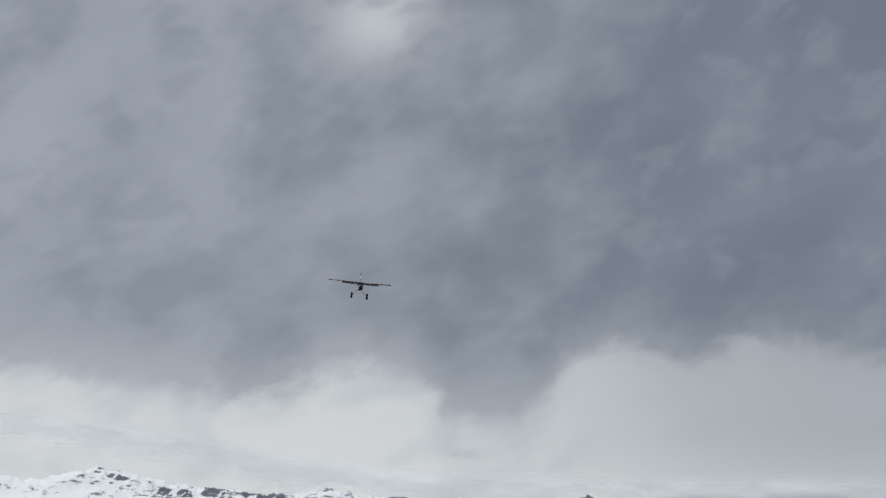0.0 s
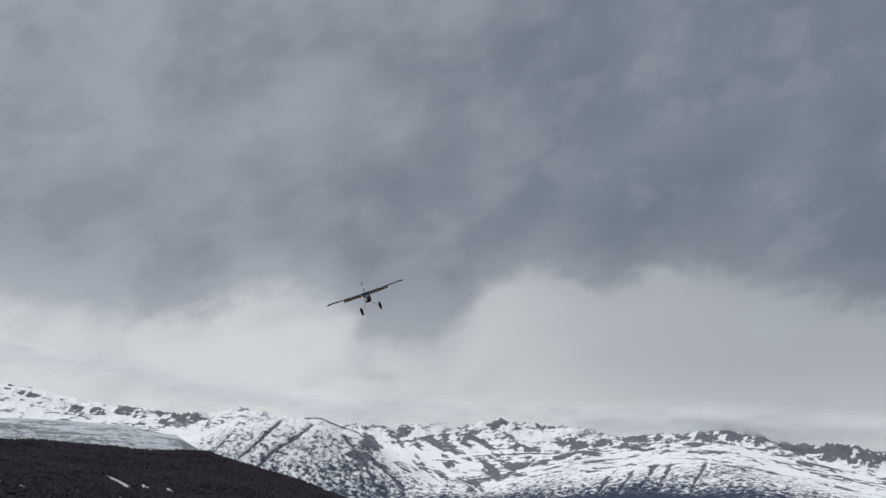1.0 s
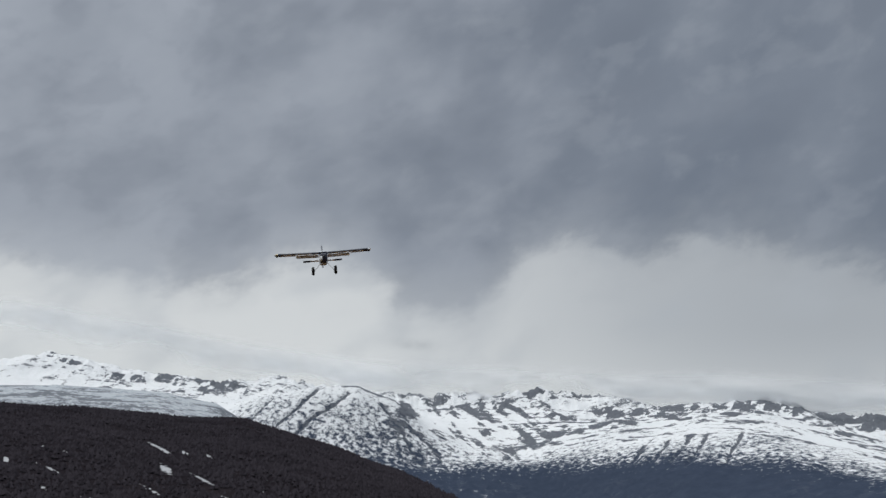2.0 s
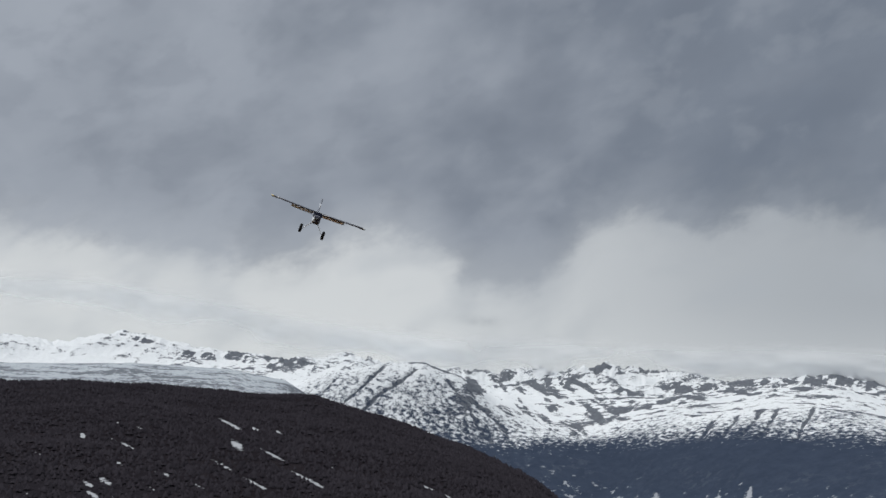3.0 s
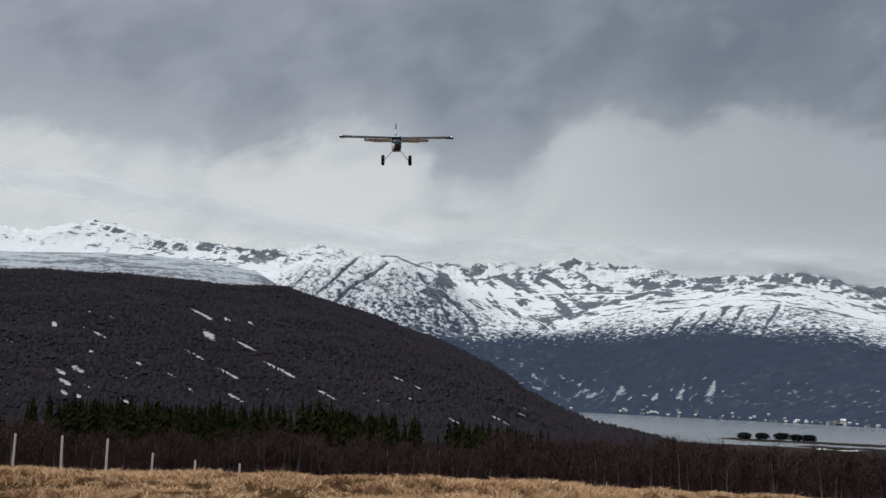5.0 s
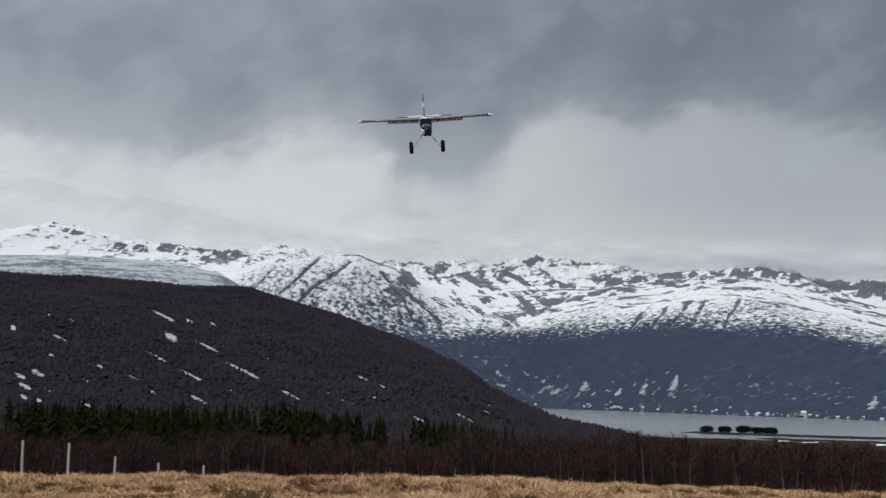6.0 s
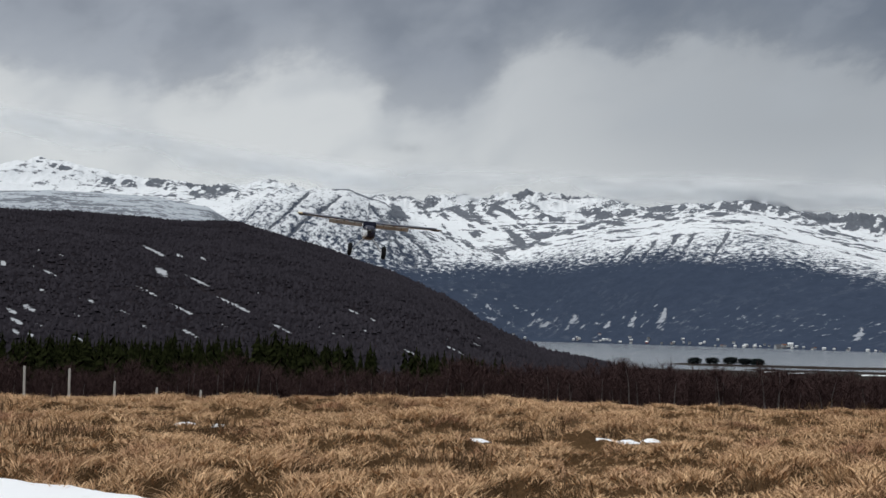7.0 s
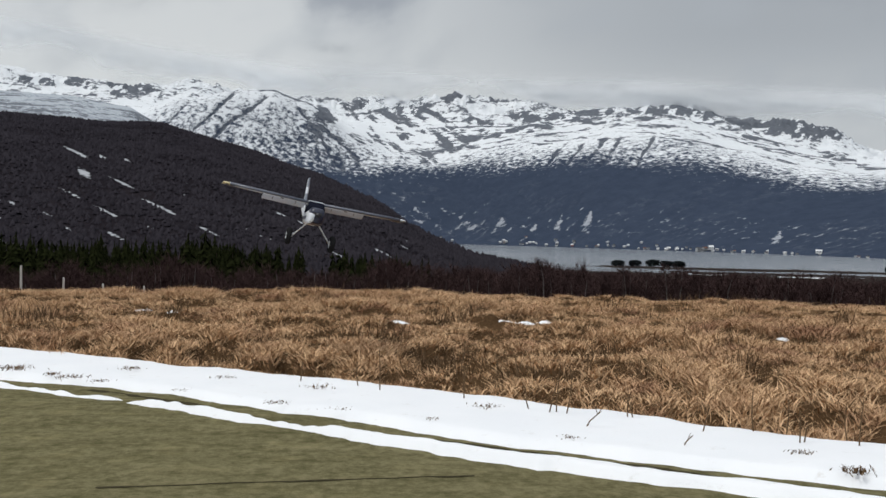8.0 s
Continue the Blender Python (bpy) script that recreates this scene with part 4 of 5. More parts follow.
def build_dead_weeds():
    """Darker clumps of last year's tall weeds among the grass."""
    rng = np.random.default_rng(44)
    xs, ys, hs = [], [], []
    for _ in range(90):
        a, r = radians(rng.uniform(-28, 34)), rng.uniform(6.5, 24)
        x, y = r * math.sin(a), r * math.cos(a)
        s, c = along(x, y)
        if c < far_edge(s) + 0.3:
            continue
        n = rng.integers(25, 90)
        w = rng.uniform(0.08, 0.28)
        xs.append(x + rng.normal(0, w, n))
        ys.append(y + rng.normal(0, w * 0.7, n))
        hs.append(rng.uniform(0.10, 0.30) * rng.uniform(0.5, 1.2, n))
    x, y, h = np.concatenate(xs), np.concatenate(ys), np.concatenate(hs)
    m = len(x)
    co, faces = blades(rng, x, y, ground_z(x, y) - 0.01, h, rng.uniform(0.006, 0.016, m), rng.uniform(0, 6.28, m), h * rng.uniform(0.1, 0.9, m))
    me = from_arrays("dead_weeds", co, faces)
    me.materials.append(M_STALK)
    tagged(new("dead_weeds", me), "dark brown clumps of dead weeds in the dry grass", "weeds", kind="stuff")


build_dead_weeds()


def snow_tuft(x, y, spread, height, count, seed):
    rng = np.random.default_rng(seed)
    xs, ys = rng.normal(0, spread * 0.8, count), rng.normal(0, spread * 0.8, count)
    h = height * rng.uniform(0.15, 0.6, count)
    co, faces = blades(rng, xs, ys, np.full(count, 0.03), h, rng.uniform(0.005, 0.011, count), rng.uniform(0, 6.28, count), h * rng.uniform(0.4, 1.8, count))
    me = from_arrays("grass_tuft", co, faces)
    me.materials.append(M_STALK)
    ob = tagged(new("grass_tuft", me), "flattened tuft of dead grass poking through snow", "grass tuft", kind="stuff")
    ob.location = (x, y, 0.05)


for i, q in enumerate(((-3.22, 7.88, 0.10, 0.08, 120), (-2.77, 7.49, 0.05, 0.05, 50), (-2.56, 7.31, 0.08, 0.05, 90), (-2.25, 7.06, 0.06, 0.03, 50), (-2.16, 7.96, 0.08, 0.05, 60),
                       (2.97, 3.39, 0.06, 0.06, 120), (-0.61, 5.88, 0.06, 0.04, 45), (-0.11, 5.59, 0.07, 0.03, 30), (-1.19, 7.4, 0.07, 0.04, 40), (0.57, 5.15, 0.04, 0.03, 20),
                       (1.04, 5.78, 0.08, 0.04, 60), (1.46, 4.44, 0.05, 0.03, 25), (2.87, 3.95, 0.05, 0.04, 40), (-0.33, 6.75, 0.09, 0.05, 60), (-1.46, 6.55, 0.06, 0.02, 25))):
    snow_tuft(*q, 400 + i)


def build_turf():
    rng = np.random.default_rng(14)
    n = 110000
    s, c = rng.uniform(-3.5, 8.5, n), rng.uniform(1.0, 5.0, n)
    x, y = s * STRIP_DIR[0] + c * STRIP_N[0], s * STRIP_DIR[1] + c * STRIP_N[1]
    patch = fractal(x * 1.3, y * 3.0, 23, 4)
    keep = rng.uniform(0, 1, n) < smoothstep(patch, 0.25, 0.6)
    x, y = x[keep], y[keep]
    m = len(x)
    h = rng.uniform(0.006, 0.013, m)
    co, faces = blades(rng, x, y, np.full(m, -0.012) + (fractal(x * 0.5, y * 0.5, 8, 3) - 0.5) * 0.05, h, rng.uniform(0.005, 0.010, m), rng.uniform(0, 6.28, m), h * rng.uniform(0.8, 2.6, m))
    me = from_arrays("turf", co, faces)
    me.materials.append(M_TURF)
    tagged(new("turf", me), "short mown olive-green turf of the airstrip", "grass", kind="stuff")


M_TURF = twig_material("mown_turf_blades", (0.115, 0.104, 0.046), (0.28, 0.248, 0.135), 1.2)
build_turf()

# ---- fence on the far side of the field ----


def fence_post(x, y, top, seed):
    rng = random.Random(seed)
    z0 = float(ground_height(np.array([math.hypot(x, y)]), np.array([0.0]))[0])
    h = top - z0
    rings = []
    for z, w in ((-0.2, 0.031), (0.0, 0.031), (h * 0.5, 0.029), (h - 0.03, 0.027), (h, 0.017)):
        rings.append([(w * math.cos(a) * (1 + 0.06 * rng.random()), w * math.sin(a), z) for a in [2 * math.pi * i / 8 for i in range(8)]])
    ob = part("fence_post", loft(rings), M_POST)
    ob.matrix_world = pose(x, y, z0, rng.uniform(-1.5, 1.5), rng.uniform(-1.5, 1.5), 0)
    tagged(ob, "weathered pale wooden fence post beyond the dry grass", "fence post", "fence posts at the field's edge")


for i, (a, r, rise) in enumerate(((-23.4, 27.2, -2.6), (-22.2, 27.0, -2.7), (-20.03, 27.4, -2.74), (-17.96, 27.8, -2.84), (-15.83, 28.2, -3.45), (-13.75, 28.8, -3.75), (-11.6, 29.4, -3.85))):
    fence_post(r * math.sin(radians(a)), r * math.cos(radians(a)), EYE_Z + 0.10 + r * math.tan(radians(rise)), 70 + i)

# ---- trees ----


def twig_fan(rng, origin, tips, width):
    """Flat tapering twigs from one array of points to another; 1 triangle each."""
    n = len(origin)
    a = rng.uniform(0, 2 * math.pi, n)
    w = np.stack([np.cos(a), np.sin(a), 0 * a], -1) * (width / 2)[:, None]
    co = np.stack([origin - w, origin + w, tips], 1).reshape(-1, 3)
    return co, np.arange(3 * n).reshape(-1, 3)


def birch_arrays(seed, limbs=13, twigs=18):
    """A leafless birch one metre tall: trunk triangles and crown triangles."""
    rng = np.random.default_rng(seed)
    # trunk: a bent tapered five-sided tube
    lev = np.linspace(0, 1, 5)
    bend = np.cumsum(rng.normal(0, 0.018, (5, 2)), 0)
    rad = 0.016 * (1 - lev) + 0.003
    ang = np.linspace(0, 2 * math.pi, 5, endpoint=False)
    ring = np.stack([bend[:, None, 0] + rad[:, None] * np.cos(ang), bend[:, None, 1] + rad[:, None] * np.sin(ang), np.repeat(lev[:, None] * 0.93, 5, 1)], -1)
    tco = ring.reshape(-1, 3)
    tf = []
    for i in range(4):
        for j in range(5):
            a, b, c, d = i * 5 + j, i * 5 + (j + 1) % 5, (i + 1) * 5 + (j + 1) % 5, (i + 1) * 5 + j
            tf += [[a, b, c], [a, c, d]]
    # limbs rise steeply and carry fine twigs
    h = rng.uniform(0.18, 0.9, limbs)
    ax, ay = np.interp(h, lev * 0.93, bend[:, 0]), np.interp(h, lev * 0.93, bend[:, 1])
    org = np.stack([ax, ay, h], -1)
    a = rng.uniform(0, 2 * math.pi, limbs)
    reach = (0.30 * (1 - 0.75 * h)) * rng.uniform(0.7, 1.2, limbs)
    tip = org + np.stack([np.cos(a) * reach, np.sin(a) * reach, rng.uniform(0.10, 0.30, limbs)], -1)
    tip[:, 2] = np.minimum(tip[:, 2], 1.0)
    c1, f1 = twig_fan(rng, org, tip, np.full(limbs, 0.014))
    t = rng.uniform(0.25, 1.0, limbs * twigs)
    i = np.repeat(np.arange(limbs), twigs)
    o2 = org[i] + (tip[i] - org[i]) * t[:, None]
    d = rng.normal(0, 0.075, (len(i), 3)) + np.array([0, 0, 0.05])
    c2, f2 = twig_fan(rng, o2, o2 + d, np.full(len(i), 0.008))
    o3 = np.stack([np.interp(np.linspace(0.5, 0.93, 30), lev, bend[:, 0]), np.interp(np.linspace(0.5, 0.93, 30), lev, bend[:, 1]), np.linspace(0.5, 0.93, 30)], -1)
    c3, f3 = twig_fan(rng, o3, o3 + rng.normal(0, 0.06, (30, 3)) + [0, 0, 0.07], np.full(30, 0.009))
    cco = np.concatenate([c1, c2, c3])
    cf = np.arange(len(cco)).reshape(-1, 3)
    return tco, np.array(tf), cco, cf


def spruce_arrays(seed, tiers=19):
    rng = np.random.default_rng(seed)
    co = []
    for k in range(tiers):
        t = k / (tiers - 1)
        z = 0.08 + 0.86 * t
        reach = 0.20 * (1 - t) ** 0.8 * rng.uniform(0.7, 1.15) + 0.012
        n = int(11 - 5 * t)
        a0 = rng.uniform(0, 6.28)
        for j in range(n):
            a = a0 + 2 * math.pi * j / n + rng.normal(0, 0.2)
            rr = reach * rng.uniform(0.65, 1.2)
            zz = z + rng.normal(0, 0.022)
            tip = np.array([math.cos(a) * rr, math.sin(a) * rr, zz - 0.045 * (1 - t) - 0.01])
            side = np.array([-math.sin(a), math.cos(a), 0]) * rr * 0.42
            root = np.array([0, 0, zz + 0.045])
            m1, m2 = tip * 0.62 + root * 0.38 + side, tip * 0.62 + root * 0.38 - side
            m1[2] -= 0.02
            m2[2] -= 0.02
            co += [root, m1, tip, root, tip, m2, m1, tip + [0, 0, -0.03], m2]
    co += [np.array([0.012, 0, 0.9]), np.array([-0.012, 0.006, 0.9]), np.array([0, 0, 1.0])]
    co = np.array(co)
    return co, np.arange(len(co)).reshape(-1, 3)


def plain_trunk(radius, top):
    ang = np.linspace(0, 2 * math.pi, 6, endpoint=False)
    co = np.concatenate([np.stack([r * np.cos(ang), r * np.sin(ang), np.full(6, z)], -1) for r, z in ((radius, -0.02), (radius * 0.7, top * 0.5), (radius * 0.15, top))])
    f = [[i * 6 + j, i * 6 + (j + 1) % 6, (i + 1) * 6 + (j + 1) % 6, (i + 1) * 6 + j] for i in range(2) for j in range(6)]
    return co, np.array(f)


def tree_meshes(name, trunk, crown, m_trunk, m_crown):
    t = from_arrays(name + "_trunk", *trunk)
    t.materials.append(m_trunk)
    c = from_arrays(name + "_crown", *crown)
    c.materials.append(m_crown)
    return t, c


def plant(name, meshes, x, y, z, h, wide, turn, label, category, group):
    root = new(name)
    root.matrix_world = Matrix.LocRotScale((x, y, z), Euler((0, 0, turn)), (h * wide, h * wide, h))
    tagged(root, label, category, group)
    for nm, me in zip(("trunk", "crown"), meshes):
        new(nm, me).parent = root


def slope_z(x, y):
    r, az = np.hypot(x, y), np.degrees(np.arctan2(x, y))
    z = ground_height(r, az) + smoothstep(r, 80, 300) * (fractal(x * 0.01, y * 0.01, 5, 4) - 0.5) * 5 * (1 - smoothstep(r, 500, 900))
    hz = np.where((az < 11) & (r > 330), hill_height(az, np.maximum(r, 330)), -99)
    return np.maximum(z, hz)


BIRCHES = [birch_arrays(100 + i) for i in range(7)]
BIRCH_MESHES = [tree_meshes("birch", b[:2], b[2:], M_BARK, M_BIRCH) for b in BIRCHES]


def build_birches():
    rng = np.random.default_rng(8)
    n = 5200
    az = rng.uniform(-36, 40, n)
    r = 42 + (520 - 42) * rng.uniform(0, 1, n) ** 1.7
    x, y = r * np.sin(np.radians(az)), r * np.cos(np.radians(az))
    z = slope_z(x, y)
    canopy = np.interp(az, [-36, -10, 0, 8, 40], [-2.5, -2.5, -2.45, -2.1, -2.15]) + (fractal(az * 0.6, r * 0.02, 3, 4) - 0.5) * np.interp(az, [-36, 2, 8], [1.7, 1.6, 1.0])
    h = EYE_Z + r * tan_deg(canopy) - z
    h = np.clip(h, 1.6, 8.5) * rng.uniform(0.66, 1.08, n)
    order = np.argsort(r)
    near, rest = order[:150], order[150:]
    for i in near:
        plant("birch_tree", BIRCH_MESHES[i % 7], x[i], y[i], z[i] - 0.05, h[i], rng.uniform(1.0, 1.5), rng.uniform(0, 6.28),
              "slender leafless birch with reddish-brown twigs below the field", "birch tree", "birches below the field")
    cos, fs, off = [], [], 0
    for i in rest:
        tco, tf, cco, cf = BIRCHES[i % 7]
        a, w = rng.uniform(0, 6.28), h[i] * rng.uniform(1.0, 1.6)
        rot = np.array([[math.cos(a) * w, -math.sin(a) * w, 0], [math.sin(a) * w, math.cos(a) * w, 0], [0, 0, h[i]]])
        keep = cf[:len(cf) // 2] if r[i] > 220 else cf
        c = np.concatenate([tco, cco]) @ rot.T + [x[i], y[i], z[i] - 0.05]
        cos.append(c)
        fs.append(np.concatenate([tf, keep + len(tco)]) + off)
        off += len(c)
    me = from_arrays("birch_wood", np.concatenate(cos), np.concatenate(fs))
    me.materials.append(M_BIRCH)
    tagged(new("birch_wood", me), "dense leafless reddish-brown birchwood on the slope below", "woodland", kind="stuff")


build_birches()


def spruce_top(az, rng):
    return np.interp(az, [-36, -20.8, -17.4, -13.3, -8.2, -5.9, -1.7, 1.2, 3.0, 6.0], [-0.8, -0.85, -0.7, -0.9, -0.65, -0.95, -1.2, -1.4, -1.55, -1.9]) + rng.normal(0, 0.2, np.shape(az))


def build_spruces():
    rng = np.random.default_rng(18)
    shapes = [spruce_arrays(200 + i) for i in range(5)]
    kinds = [tree_meshes("spruce", plain_trunk(0.018, 0.95), sh, M_SPRUCE_BARK, M_SPRUCE) for sh in shapes]
    n = 1500
    az = rng.uniform(-36, 4.5, n)
    r = rng.uniform(95, 270, n)
    keep = (fractal(az * 0.55, az * 0 + 2.0, 6, 4) + rng.normal(0, 0.09, n) > 0.37) & (rng.uniform(0, 1, n) < np.interp(az, [-36, 0, 4.5], [1, 1, 0.3]))
    az, r = az[keep], r[keep]
    x, y = r * np.sin(np.radians(az)), r * np.cos(np.radians(az))
    z = slope_z(x, y)
    h = np.clip(EYE_Z + r * tan_deg(spruce_top(az, rng)) - z, 3.5, 17.5)
    h = h * np.where(rng.uniform(0, 1, len(h)) < 0.4, 1.0, rng.uniform(0.55, 0.92, len(h)))
    order = np.argsort(r)
    for i in order[:290]:
        plant("spruce_tree", kinds[i % 5], x[i], y[i], z[i] - 0.1, h[i], rng.uniform(0.75, 1.25), rng.uniform(0, 6.28),
              "dark green spruce standing among leafless birches", "spruce tree", "spruces below the hill")
    cos, fs, off = [], [], 0
    for i in order[290:]:
        co, f = shapes[i % 5]
        w = h[i] * rng.uniform(0.75, 1.25)
        cos.append(co * [w, w, h[i]] + [x[i], y[i], z[i] - 0.1])
        fs.append(f + off)
        off += len(co)
    me = from_arrays("spruce_wood", np.concatenate(cos), np.concatenate(fs))
    me.materials.append(M_SPRUCE)
    tagged(new("spruce_wood", me), "dark green spruces in a ragged belt below the hill", "woodland", kind="stuff")


build_spruces()


def build_hill_wood():
    rng = np.random.default_rng(28)
    n = 80000
    az = rng.uniform(-36, 10, n)
    u = rng.uniform(0.02, 1.04, n) ** 0.8
    _, dist = hill_crest(az)
    r = 330 + u * (dist - 330)
    x, y = r * np.sin(np.radians(az)), r * np.cos(np.radians(az))
    z = hill_height(az, r) + (fractal(x * 0.012, y * 0.012, 21, 5) - 0.5) * 16 * smoothstep(u, 0.0, 0.3) * (1 - 0.75 * smoothstep(u, 0.7, 1.0))
    keep = snow_streaks(az, np.degrees(np.arctan2(z - EYE_Z, r))) < 0.10
    x, y, z = x[keep], y[keep], z[keep]
    m = len(x)
    h = rng.uniform(1.2, 3.0, m) * np.where((rng.uniform(0, 1, m) < 0.25) & (u[keep] > 0.93), 1.9, 1.0)
    # each crown is a low uneven cone of five sides
    k = 5
    ang = rng.uniform(0, 6.28, m)[:, None] + np.arange(k) * 2 * math.pi / k
    rad = h[:, None] * rng.uniform(0.32, 0.62, (m, k))
    base = np.stack([x[:, None] + rad * np.cos(ang), y[:, None] + rad * np.sin(ang), (z - 0.4)[:, None] + h[:, None] * rng.uniform(0.0, 0.35, (m, k))], -1)
    apex = np.stack([x + rng.normal(0, 0.12, m) * h, y + rng.normal(0, 0.12, m) * h, z - 0.4 + h * rng.uniform(0.7, 1.1, m)], -1)
    co = np.concatenate([base, apex[:, None]], 1).reshape(-1, 3)
    fan = np.array([[i, (i + 1) % k, k] for i in range(k)])
    f = (np.arange(m)[:, None, None] * (k + 1) + fan[None]).reshape(-1, 3)
    me = from_arrays("hill_birchwood", co, f)
    me.materials.append(M_HILLWOOD)
    tagged(new("hill_birchwood", me), "dark leafless birchwood covering the hillside", "woodland", kind="stuff")


build_hill_wood()

# ---- the fjord's shores ----


def polar(a, r):
    return r * math.sin(radians(a)), r * math.cos(radians(a))


M_WALLS = [surface("house_paint_" + n, d, l, 0.6, 0.7) for n, d, l in (("white", (0.56, 0.57, 0.57), (0.70, 0.71, 0.71)), ("red", (0.20, 0.05, 0.035), (0.28, 0.07, 0.05)), ("ochre", (0.42, 0.33, 0.15), (0.52, 0.42, 0.21)), ("grey", (0.30, 0.31, 0.32), (0.42, 0.43, 0.44)))]
M_ROOFS = [surface("roof_" + n, d, l, 0.8, 0.8) for n, d, l in (("slate", (0.06, 0.065, 0.07), (0.13, 0.13, 0.14)), ("snowed", (0.62, 0.64, 0.66), (0.76, 0.77, 0.78)), ("rust", (0.13, 0.07, 0.055), (0.20, 0.11, 0.08)))]
M_PANE = surface("window_glass", (0.02, 0.025, 0.03), (0.05, 0.055, 0.06), 1.0, 0.12)
WALL_NAMES, ROOF_NAMES = ("white", "red", "ochre", "grey"), ("dark slate", "snow-dusted", "rusty")


def house(a, r, z, w, d, h, turn, wall, roof):
    x, y = polar(a, r)
    root = new("house")
    root.matrix_world = pose(x, y, z, 0, 0, turn)
    tagged(root, f"{WALL_NAMES[wall]} wooden house with a {ROOF_NAMES[roof]} roof by the fjord", "house", "houses along the far shore")
    part("wall", box(-w / 2, w / 2, -d / 2, d / 2, -1.0, h), M_WALLS[wall], root)
    over = 0.5
    bm = loft([[(sx * (w / 2 + over), -d / 2 - over, h - 0.1), (sx * (w / 2 + over), 0, h + d * 0.42), (sx * (w / 2 + over), d / 2 + over, h - 0.1), (sx * (w / 2 + over), 0, h + d * 0.30)] for sx in (-1, 1)])
    part("roof", bm, M_ROOFS[roof], root)
    part("gable", loft([[(sx * w / 2, -d / 2, h), (sx * w / 2, 0, h + d * 0.34), (sx * w / 2, d / 2, h)] for sx in (-1, 1)]), M_WALLS[wall], root)
    for k in range(2):
        wx = (k - 0.5) * w * 0.5
        part("window", box(wx - 0.7, wx + 0.7, -d / 2 - 0.06, -d / 2 + 0.02, h * 0.4, h * 0.4 + 1.3), M_PANE, root)


def build_houses():
    rng = random.Random(31)
    spots = [(17.6, 20, 1), (17.9, 30, 1), (17.3, 10, 1), (20.6, 25, 0), (23.0, 40, 1), (14.8, 12, 0), (11.0, 15, 0)]
    for i in range(78):
        a = rng.choice((rng.uniform(4.5, 33), rng.uniform(14, 30), rng.gauss(18.5, 3.0), rng.gauss(7, 2.0), rng.gauss(12, 2.5)))
        spots.append((min(max(a, 4.3), 34), rng.choice((rng.uniform(8, 22), rng.uniform(8, 26), rng.uniform(12, 60)), ), 0))
    for a, inland, big in spots:
        shore = float(far_shore(np.array([a]))[0])
        r = shore + inland
        slope = (float(mountain_profile(np.array([a]))[2][0]) + 0.6) / (0.34 * (4000 - shore))
        z = EYE_Z + r * math.tan(radians(-math.degrees(math.atan((EYE_Z - SEA + 1) / shore)) + slope * inland * 0.9)) + 0.3
        s = r / 2400 * (0.85 if big else rng.uniform(0.30, 0.50))
        house(a, r, z, rng.uniform(9, 15) * s, rng.uniform(7, 9) * s, rng.uniform(3.8, 6) * s, rng.uniform(-40, 40) - a, rng.choices((0, 1, 2, 3), (6, 0.15, 0.08, 6))[0], rng.choices((0, 1, 2), (3, 5, 0.3))[0])


build_houses()


def shore_strip(name, a0, a1, r0, r1, top, seed, material, label, category):
    az = np.linspace(a0, a1, 240)
    v = np.linspace(0, 1, 16)
    A, V = np.meshgrid(az, v, indexing="ij")
    taper = smoothstep(A, a0, a0 + (a1 - a0) * 0.12) * (1 - smoothstep(A, a1 - (a1 - a0) * 0.06, a1))
    w = (0.55 + 0.9 * fractal(A * 0.9, A * 0, seed, 5)) * taper
    Rr = (r0 + r1) / 2 + (V - 0.5) * (r1 - r0) * w + 20 * (fractal(A * 0.5, A * 0 + 4, seed, 3) - 0.5)
    Z = SEA - 0.6 + (top + 0.6) * np.sin(V * math.pi) ** 0.6 * (0.6 + 0.5 * fractal(A * 2, V * 2, seed + 3, 4)) * np.minimum(1, w * 2)
    ob = sheet(name, Rr * np.sin(np.radians(A)), Rr * np.cos(np.radians(A)), Z, material)
    tagged(ob, label, category, kind="structure")


M_MARSH = surface("shore_marsh", (0.018, 0.016, 0.016), (0.045, 0.038, 0.034), 0.05, 0.9, 0.0, 0.3, False, 0.5)
shore_strip("spit", 11.5, 31, 930, 985, 1.4, 3, M_MARSH, "low dark marshy spit in the fjord", "spit")
shore_strip("spit_outer", 14.5, 46, 830, 870, 1.2, 13, M_MARSH, "low dark shore bank between tidal pools", "spit")
shore_strip("spit_inner", 8.5, 46, 735, 790, 1.6, 23, M_MARSH, "low dark shore bank between tidal pools", "spit")
shore_strip("ice_edge", 16.6, 18.6, 770, 778, 1.9, 33, M_SNOW, "pale strip of shore ice on the tidal flat", "ice")
shore_strip("ice_edge_outer", 21.0, 23.4, 748, 755, 2.2, 43, M_SNOW, "pale strip of shore ice on the tidal flat", "ice")


def pine_arrays(seed):
    """A broad dark pine one metre tall: many small needle clumps with gaps."""
    rng = np.random.default_rng(seed)
    n = 900
    a, t = rng.uniform(0, 6.28, n), rng.uniform(0, 1, n) ** 0.8
    zz = 0.25 + 0.75 * t
    rad = 0.52 * np.sqrt(np.clip(1 - ((zz - 0.58) / 0.46) ** 2, 0.02, 1)) * rng.uniform(0.45, 1.05, n) * (0.75 + 0.5 * np.sin(a * 2 + seed) ** 2)
    c = np.stack([np.cos(a) * rad, np.sin(a) * rad, zz], -1)
    d = rng.normal(0, 0.075, (n, 3, 3))
    return (c[:, None] + d).reshape(-1, 3), np.arange(3 * n).reshape(-1, 3)


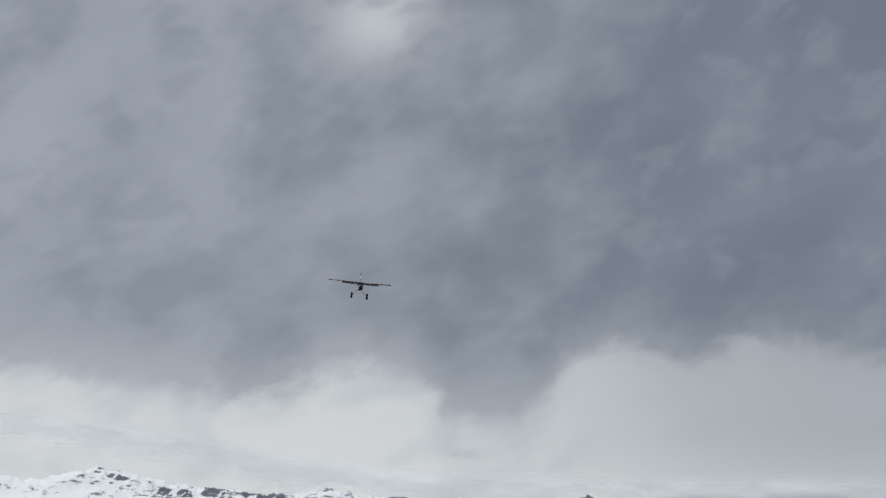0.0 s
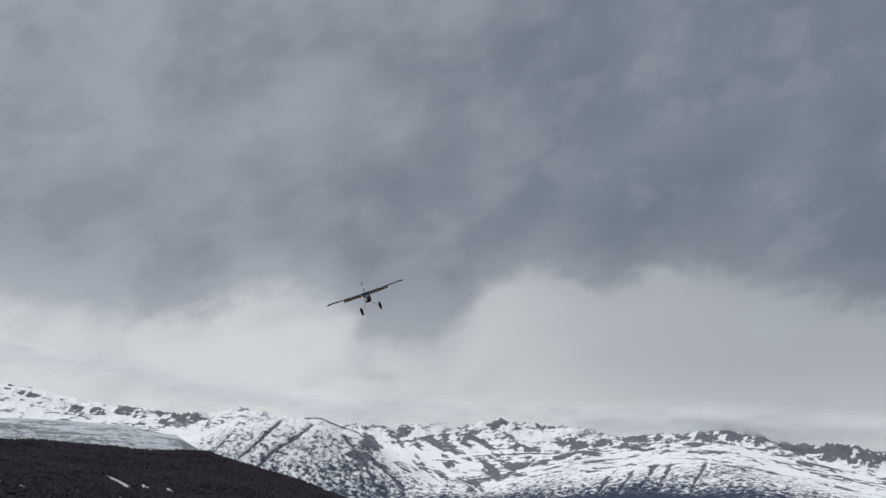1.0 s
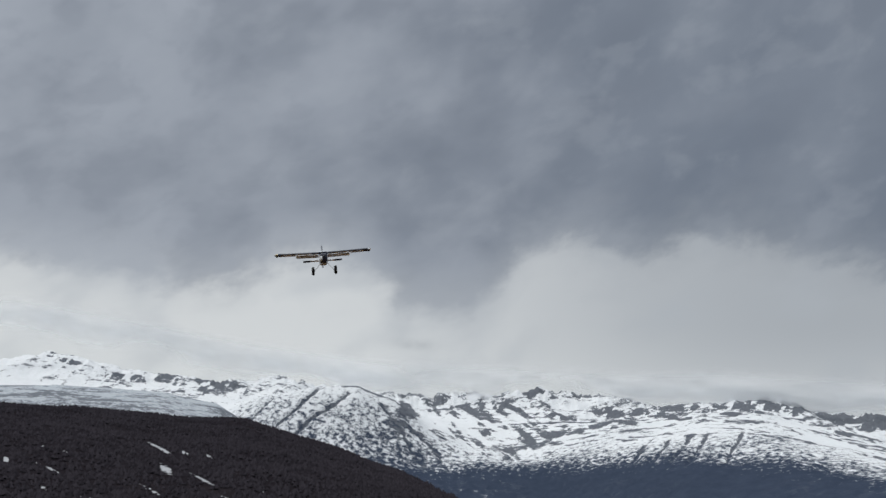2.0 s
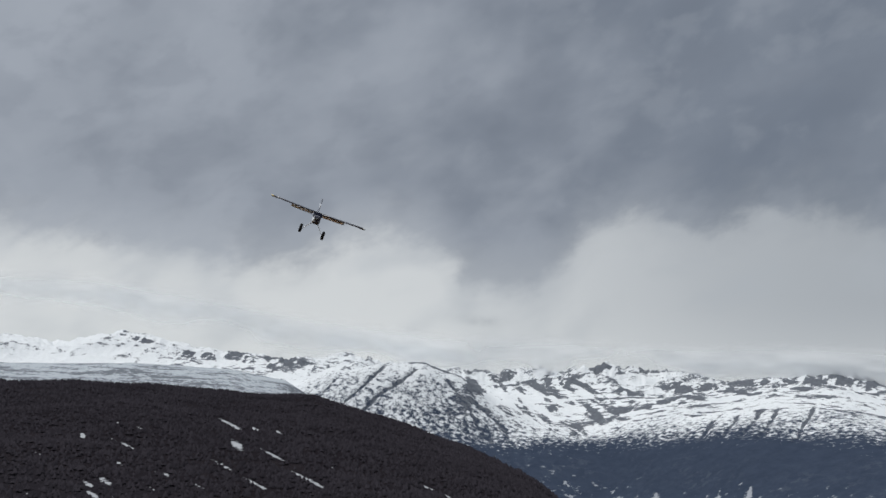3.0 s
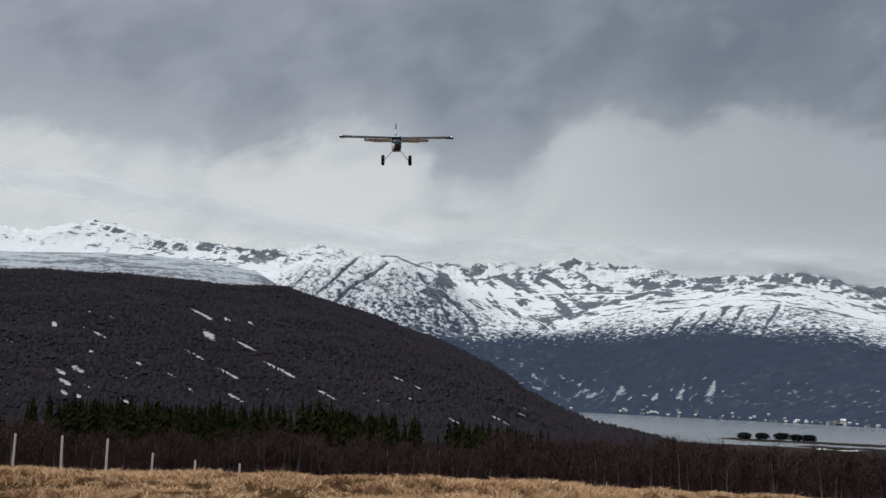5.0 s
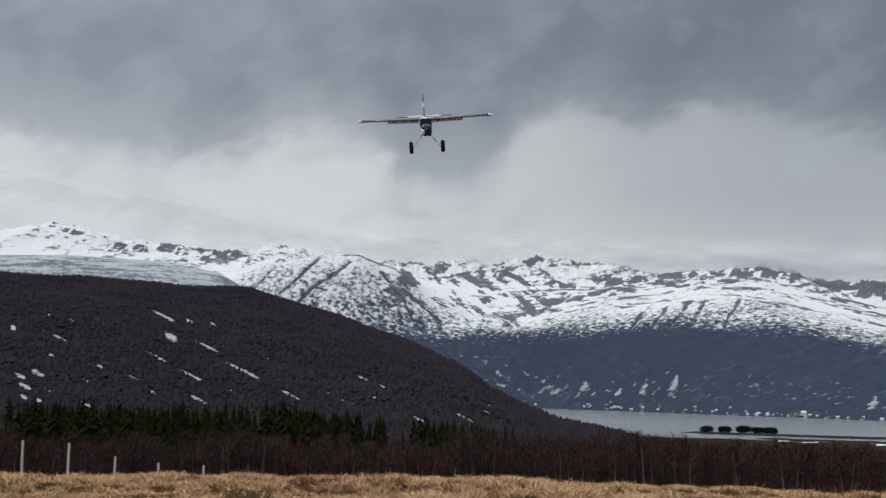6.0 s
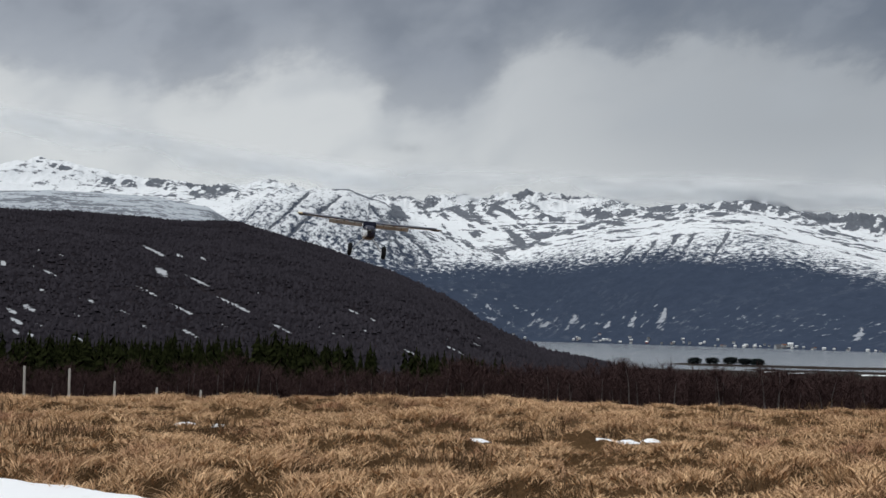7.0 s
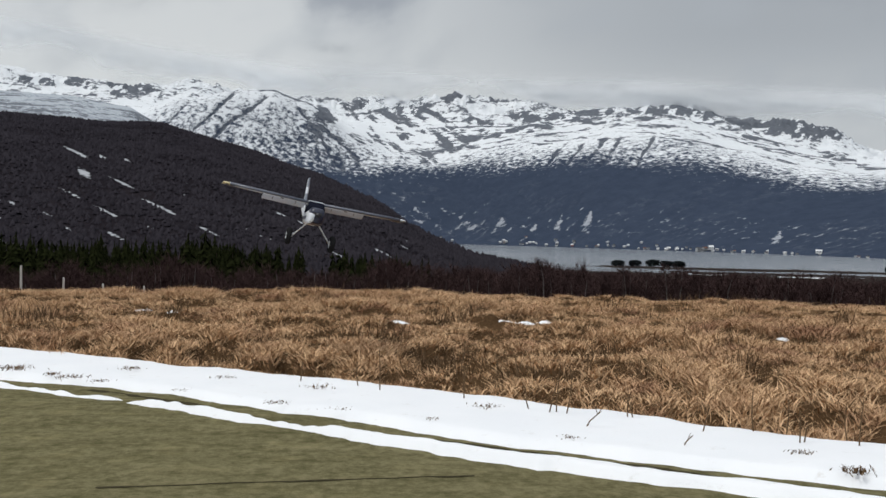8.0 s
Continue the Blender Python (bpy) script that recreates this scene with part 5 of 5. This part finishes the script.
def build_shore_trees():
    kinds = [tree_meshes("pine", plain_trunk(0.035, 0.9), pine_arrays(500 + i), M_SPRUCE_BARK, M_PINE) for i in range(3)]
    rng = random.Random(9)
    for i, (a, h) in enumerate(((13.35, 6.8), (14.2, 7.3), (15.1, 8.0), (15.78, 6.9), (16.35, 7.2), (26.3, 6.5), (26.9, 7.0))):
        x, y = polar(a, 957)
        plant("pine_tree", kinds[i % 3], x, y, SEA + 0.1, h * 0.82, rng.uniform(1.55, 1.95), rng.uniform(0, 6), "broad dark pine on the low spit in the fjord", "pine tree", "pines on the spit")


build_shore_trees()

# ---- low cloud lying on the tops ----


def mist_material():
    m = Nodes("low_cloud", 1.0)
    p = m.pos(False, 1, 1, 2.2)
    n = m.op("ADD", m.op("MULTIPLY", m.noise(p, 0.0022, 2, 0.45), 0.75), m.op("MULTIPLY", m.noise(p, 0.006, 1, 0.4), 0.25))
    up = m.attr("up")
    thick = m.step(m.op("ADD", up, m.op("MULTIPLY", m.op("SUBTRACT", n, 0.5), 1.3)), 0.12, 0.65)
    thick = m.op("MULTIPLY", thick, m.step(up, 0.85, 0.40))
    clear = m.t.nodes.new("ShaderNodeBsdfTransparent")
    soft = m.t.nodes.new("ShaderNodeMixShader")
    white = m.t.nodes.new("ShaderNodeBsdfDiffuse")
    white.inputs[0].default_value = (0.92, 0.945, 0.96, 1)
    thru = m.t.nodes.new("ShaderNodeBsdfTranslucent")
    thru.inputs[0].default_value = (0.92, 0.945, 0.96, 1)
    body = m.t.nodes.new("ShaderNodeMixShader")
    body.inputs[0].default_value = 0.4
    m.t.links.new(white.outputs[0], body.inputs[1])
    m.t.links.new(thru.outputs[0], body.inputs[2])
    m.put(soft.inputs[0], m.op("MULTIPLY", thick, 0.85))
    m.t.links.new(clear.outputs[0], soft.inputs[1])
    m.t.links.new(body.outputs[0], soft.inputs[2])
    m.t.links.new(soft.outputs[0], m.t.nodes["Material Output"].inputs[0])
    return m.mat


def build_mist():
    az = np.linspace(-40, 42, 520)
    v = np.linspace(0, 1, 90)
    A, V = np.meshgrid(az, v, indexing="ij")
    base = np.interp(A, [-40, -21, -17, -10, -3, 2, 10, 14, 20, 27, 42], [7.2, 8.0, 7.6, 6.7, 6.0, 5.95, 5.6, 5.7, 5.2, 4.7, 4.8])
    rise = base + 3.2 * V
    Rr = 4330 - 60 * np.sin(V * math.pi) + 40 * (fractal(A * 0.3, V * 2, 7, 3) - 0.5)
    ob = sheet("low_cloud", Rr * np.sin(np.radians(A)), Rr * np.cos(np.radians(A)), EYE_Z + Rr * tan_deg(rise), mist_material(), (("up", V),))
    tagged(ob, "pale low cloud lying along the mountain tops", "cloud", kind="structure")


build_mist()


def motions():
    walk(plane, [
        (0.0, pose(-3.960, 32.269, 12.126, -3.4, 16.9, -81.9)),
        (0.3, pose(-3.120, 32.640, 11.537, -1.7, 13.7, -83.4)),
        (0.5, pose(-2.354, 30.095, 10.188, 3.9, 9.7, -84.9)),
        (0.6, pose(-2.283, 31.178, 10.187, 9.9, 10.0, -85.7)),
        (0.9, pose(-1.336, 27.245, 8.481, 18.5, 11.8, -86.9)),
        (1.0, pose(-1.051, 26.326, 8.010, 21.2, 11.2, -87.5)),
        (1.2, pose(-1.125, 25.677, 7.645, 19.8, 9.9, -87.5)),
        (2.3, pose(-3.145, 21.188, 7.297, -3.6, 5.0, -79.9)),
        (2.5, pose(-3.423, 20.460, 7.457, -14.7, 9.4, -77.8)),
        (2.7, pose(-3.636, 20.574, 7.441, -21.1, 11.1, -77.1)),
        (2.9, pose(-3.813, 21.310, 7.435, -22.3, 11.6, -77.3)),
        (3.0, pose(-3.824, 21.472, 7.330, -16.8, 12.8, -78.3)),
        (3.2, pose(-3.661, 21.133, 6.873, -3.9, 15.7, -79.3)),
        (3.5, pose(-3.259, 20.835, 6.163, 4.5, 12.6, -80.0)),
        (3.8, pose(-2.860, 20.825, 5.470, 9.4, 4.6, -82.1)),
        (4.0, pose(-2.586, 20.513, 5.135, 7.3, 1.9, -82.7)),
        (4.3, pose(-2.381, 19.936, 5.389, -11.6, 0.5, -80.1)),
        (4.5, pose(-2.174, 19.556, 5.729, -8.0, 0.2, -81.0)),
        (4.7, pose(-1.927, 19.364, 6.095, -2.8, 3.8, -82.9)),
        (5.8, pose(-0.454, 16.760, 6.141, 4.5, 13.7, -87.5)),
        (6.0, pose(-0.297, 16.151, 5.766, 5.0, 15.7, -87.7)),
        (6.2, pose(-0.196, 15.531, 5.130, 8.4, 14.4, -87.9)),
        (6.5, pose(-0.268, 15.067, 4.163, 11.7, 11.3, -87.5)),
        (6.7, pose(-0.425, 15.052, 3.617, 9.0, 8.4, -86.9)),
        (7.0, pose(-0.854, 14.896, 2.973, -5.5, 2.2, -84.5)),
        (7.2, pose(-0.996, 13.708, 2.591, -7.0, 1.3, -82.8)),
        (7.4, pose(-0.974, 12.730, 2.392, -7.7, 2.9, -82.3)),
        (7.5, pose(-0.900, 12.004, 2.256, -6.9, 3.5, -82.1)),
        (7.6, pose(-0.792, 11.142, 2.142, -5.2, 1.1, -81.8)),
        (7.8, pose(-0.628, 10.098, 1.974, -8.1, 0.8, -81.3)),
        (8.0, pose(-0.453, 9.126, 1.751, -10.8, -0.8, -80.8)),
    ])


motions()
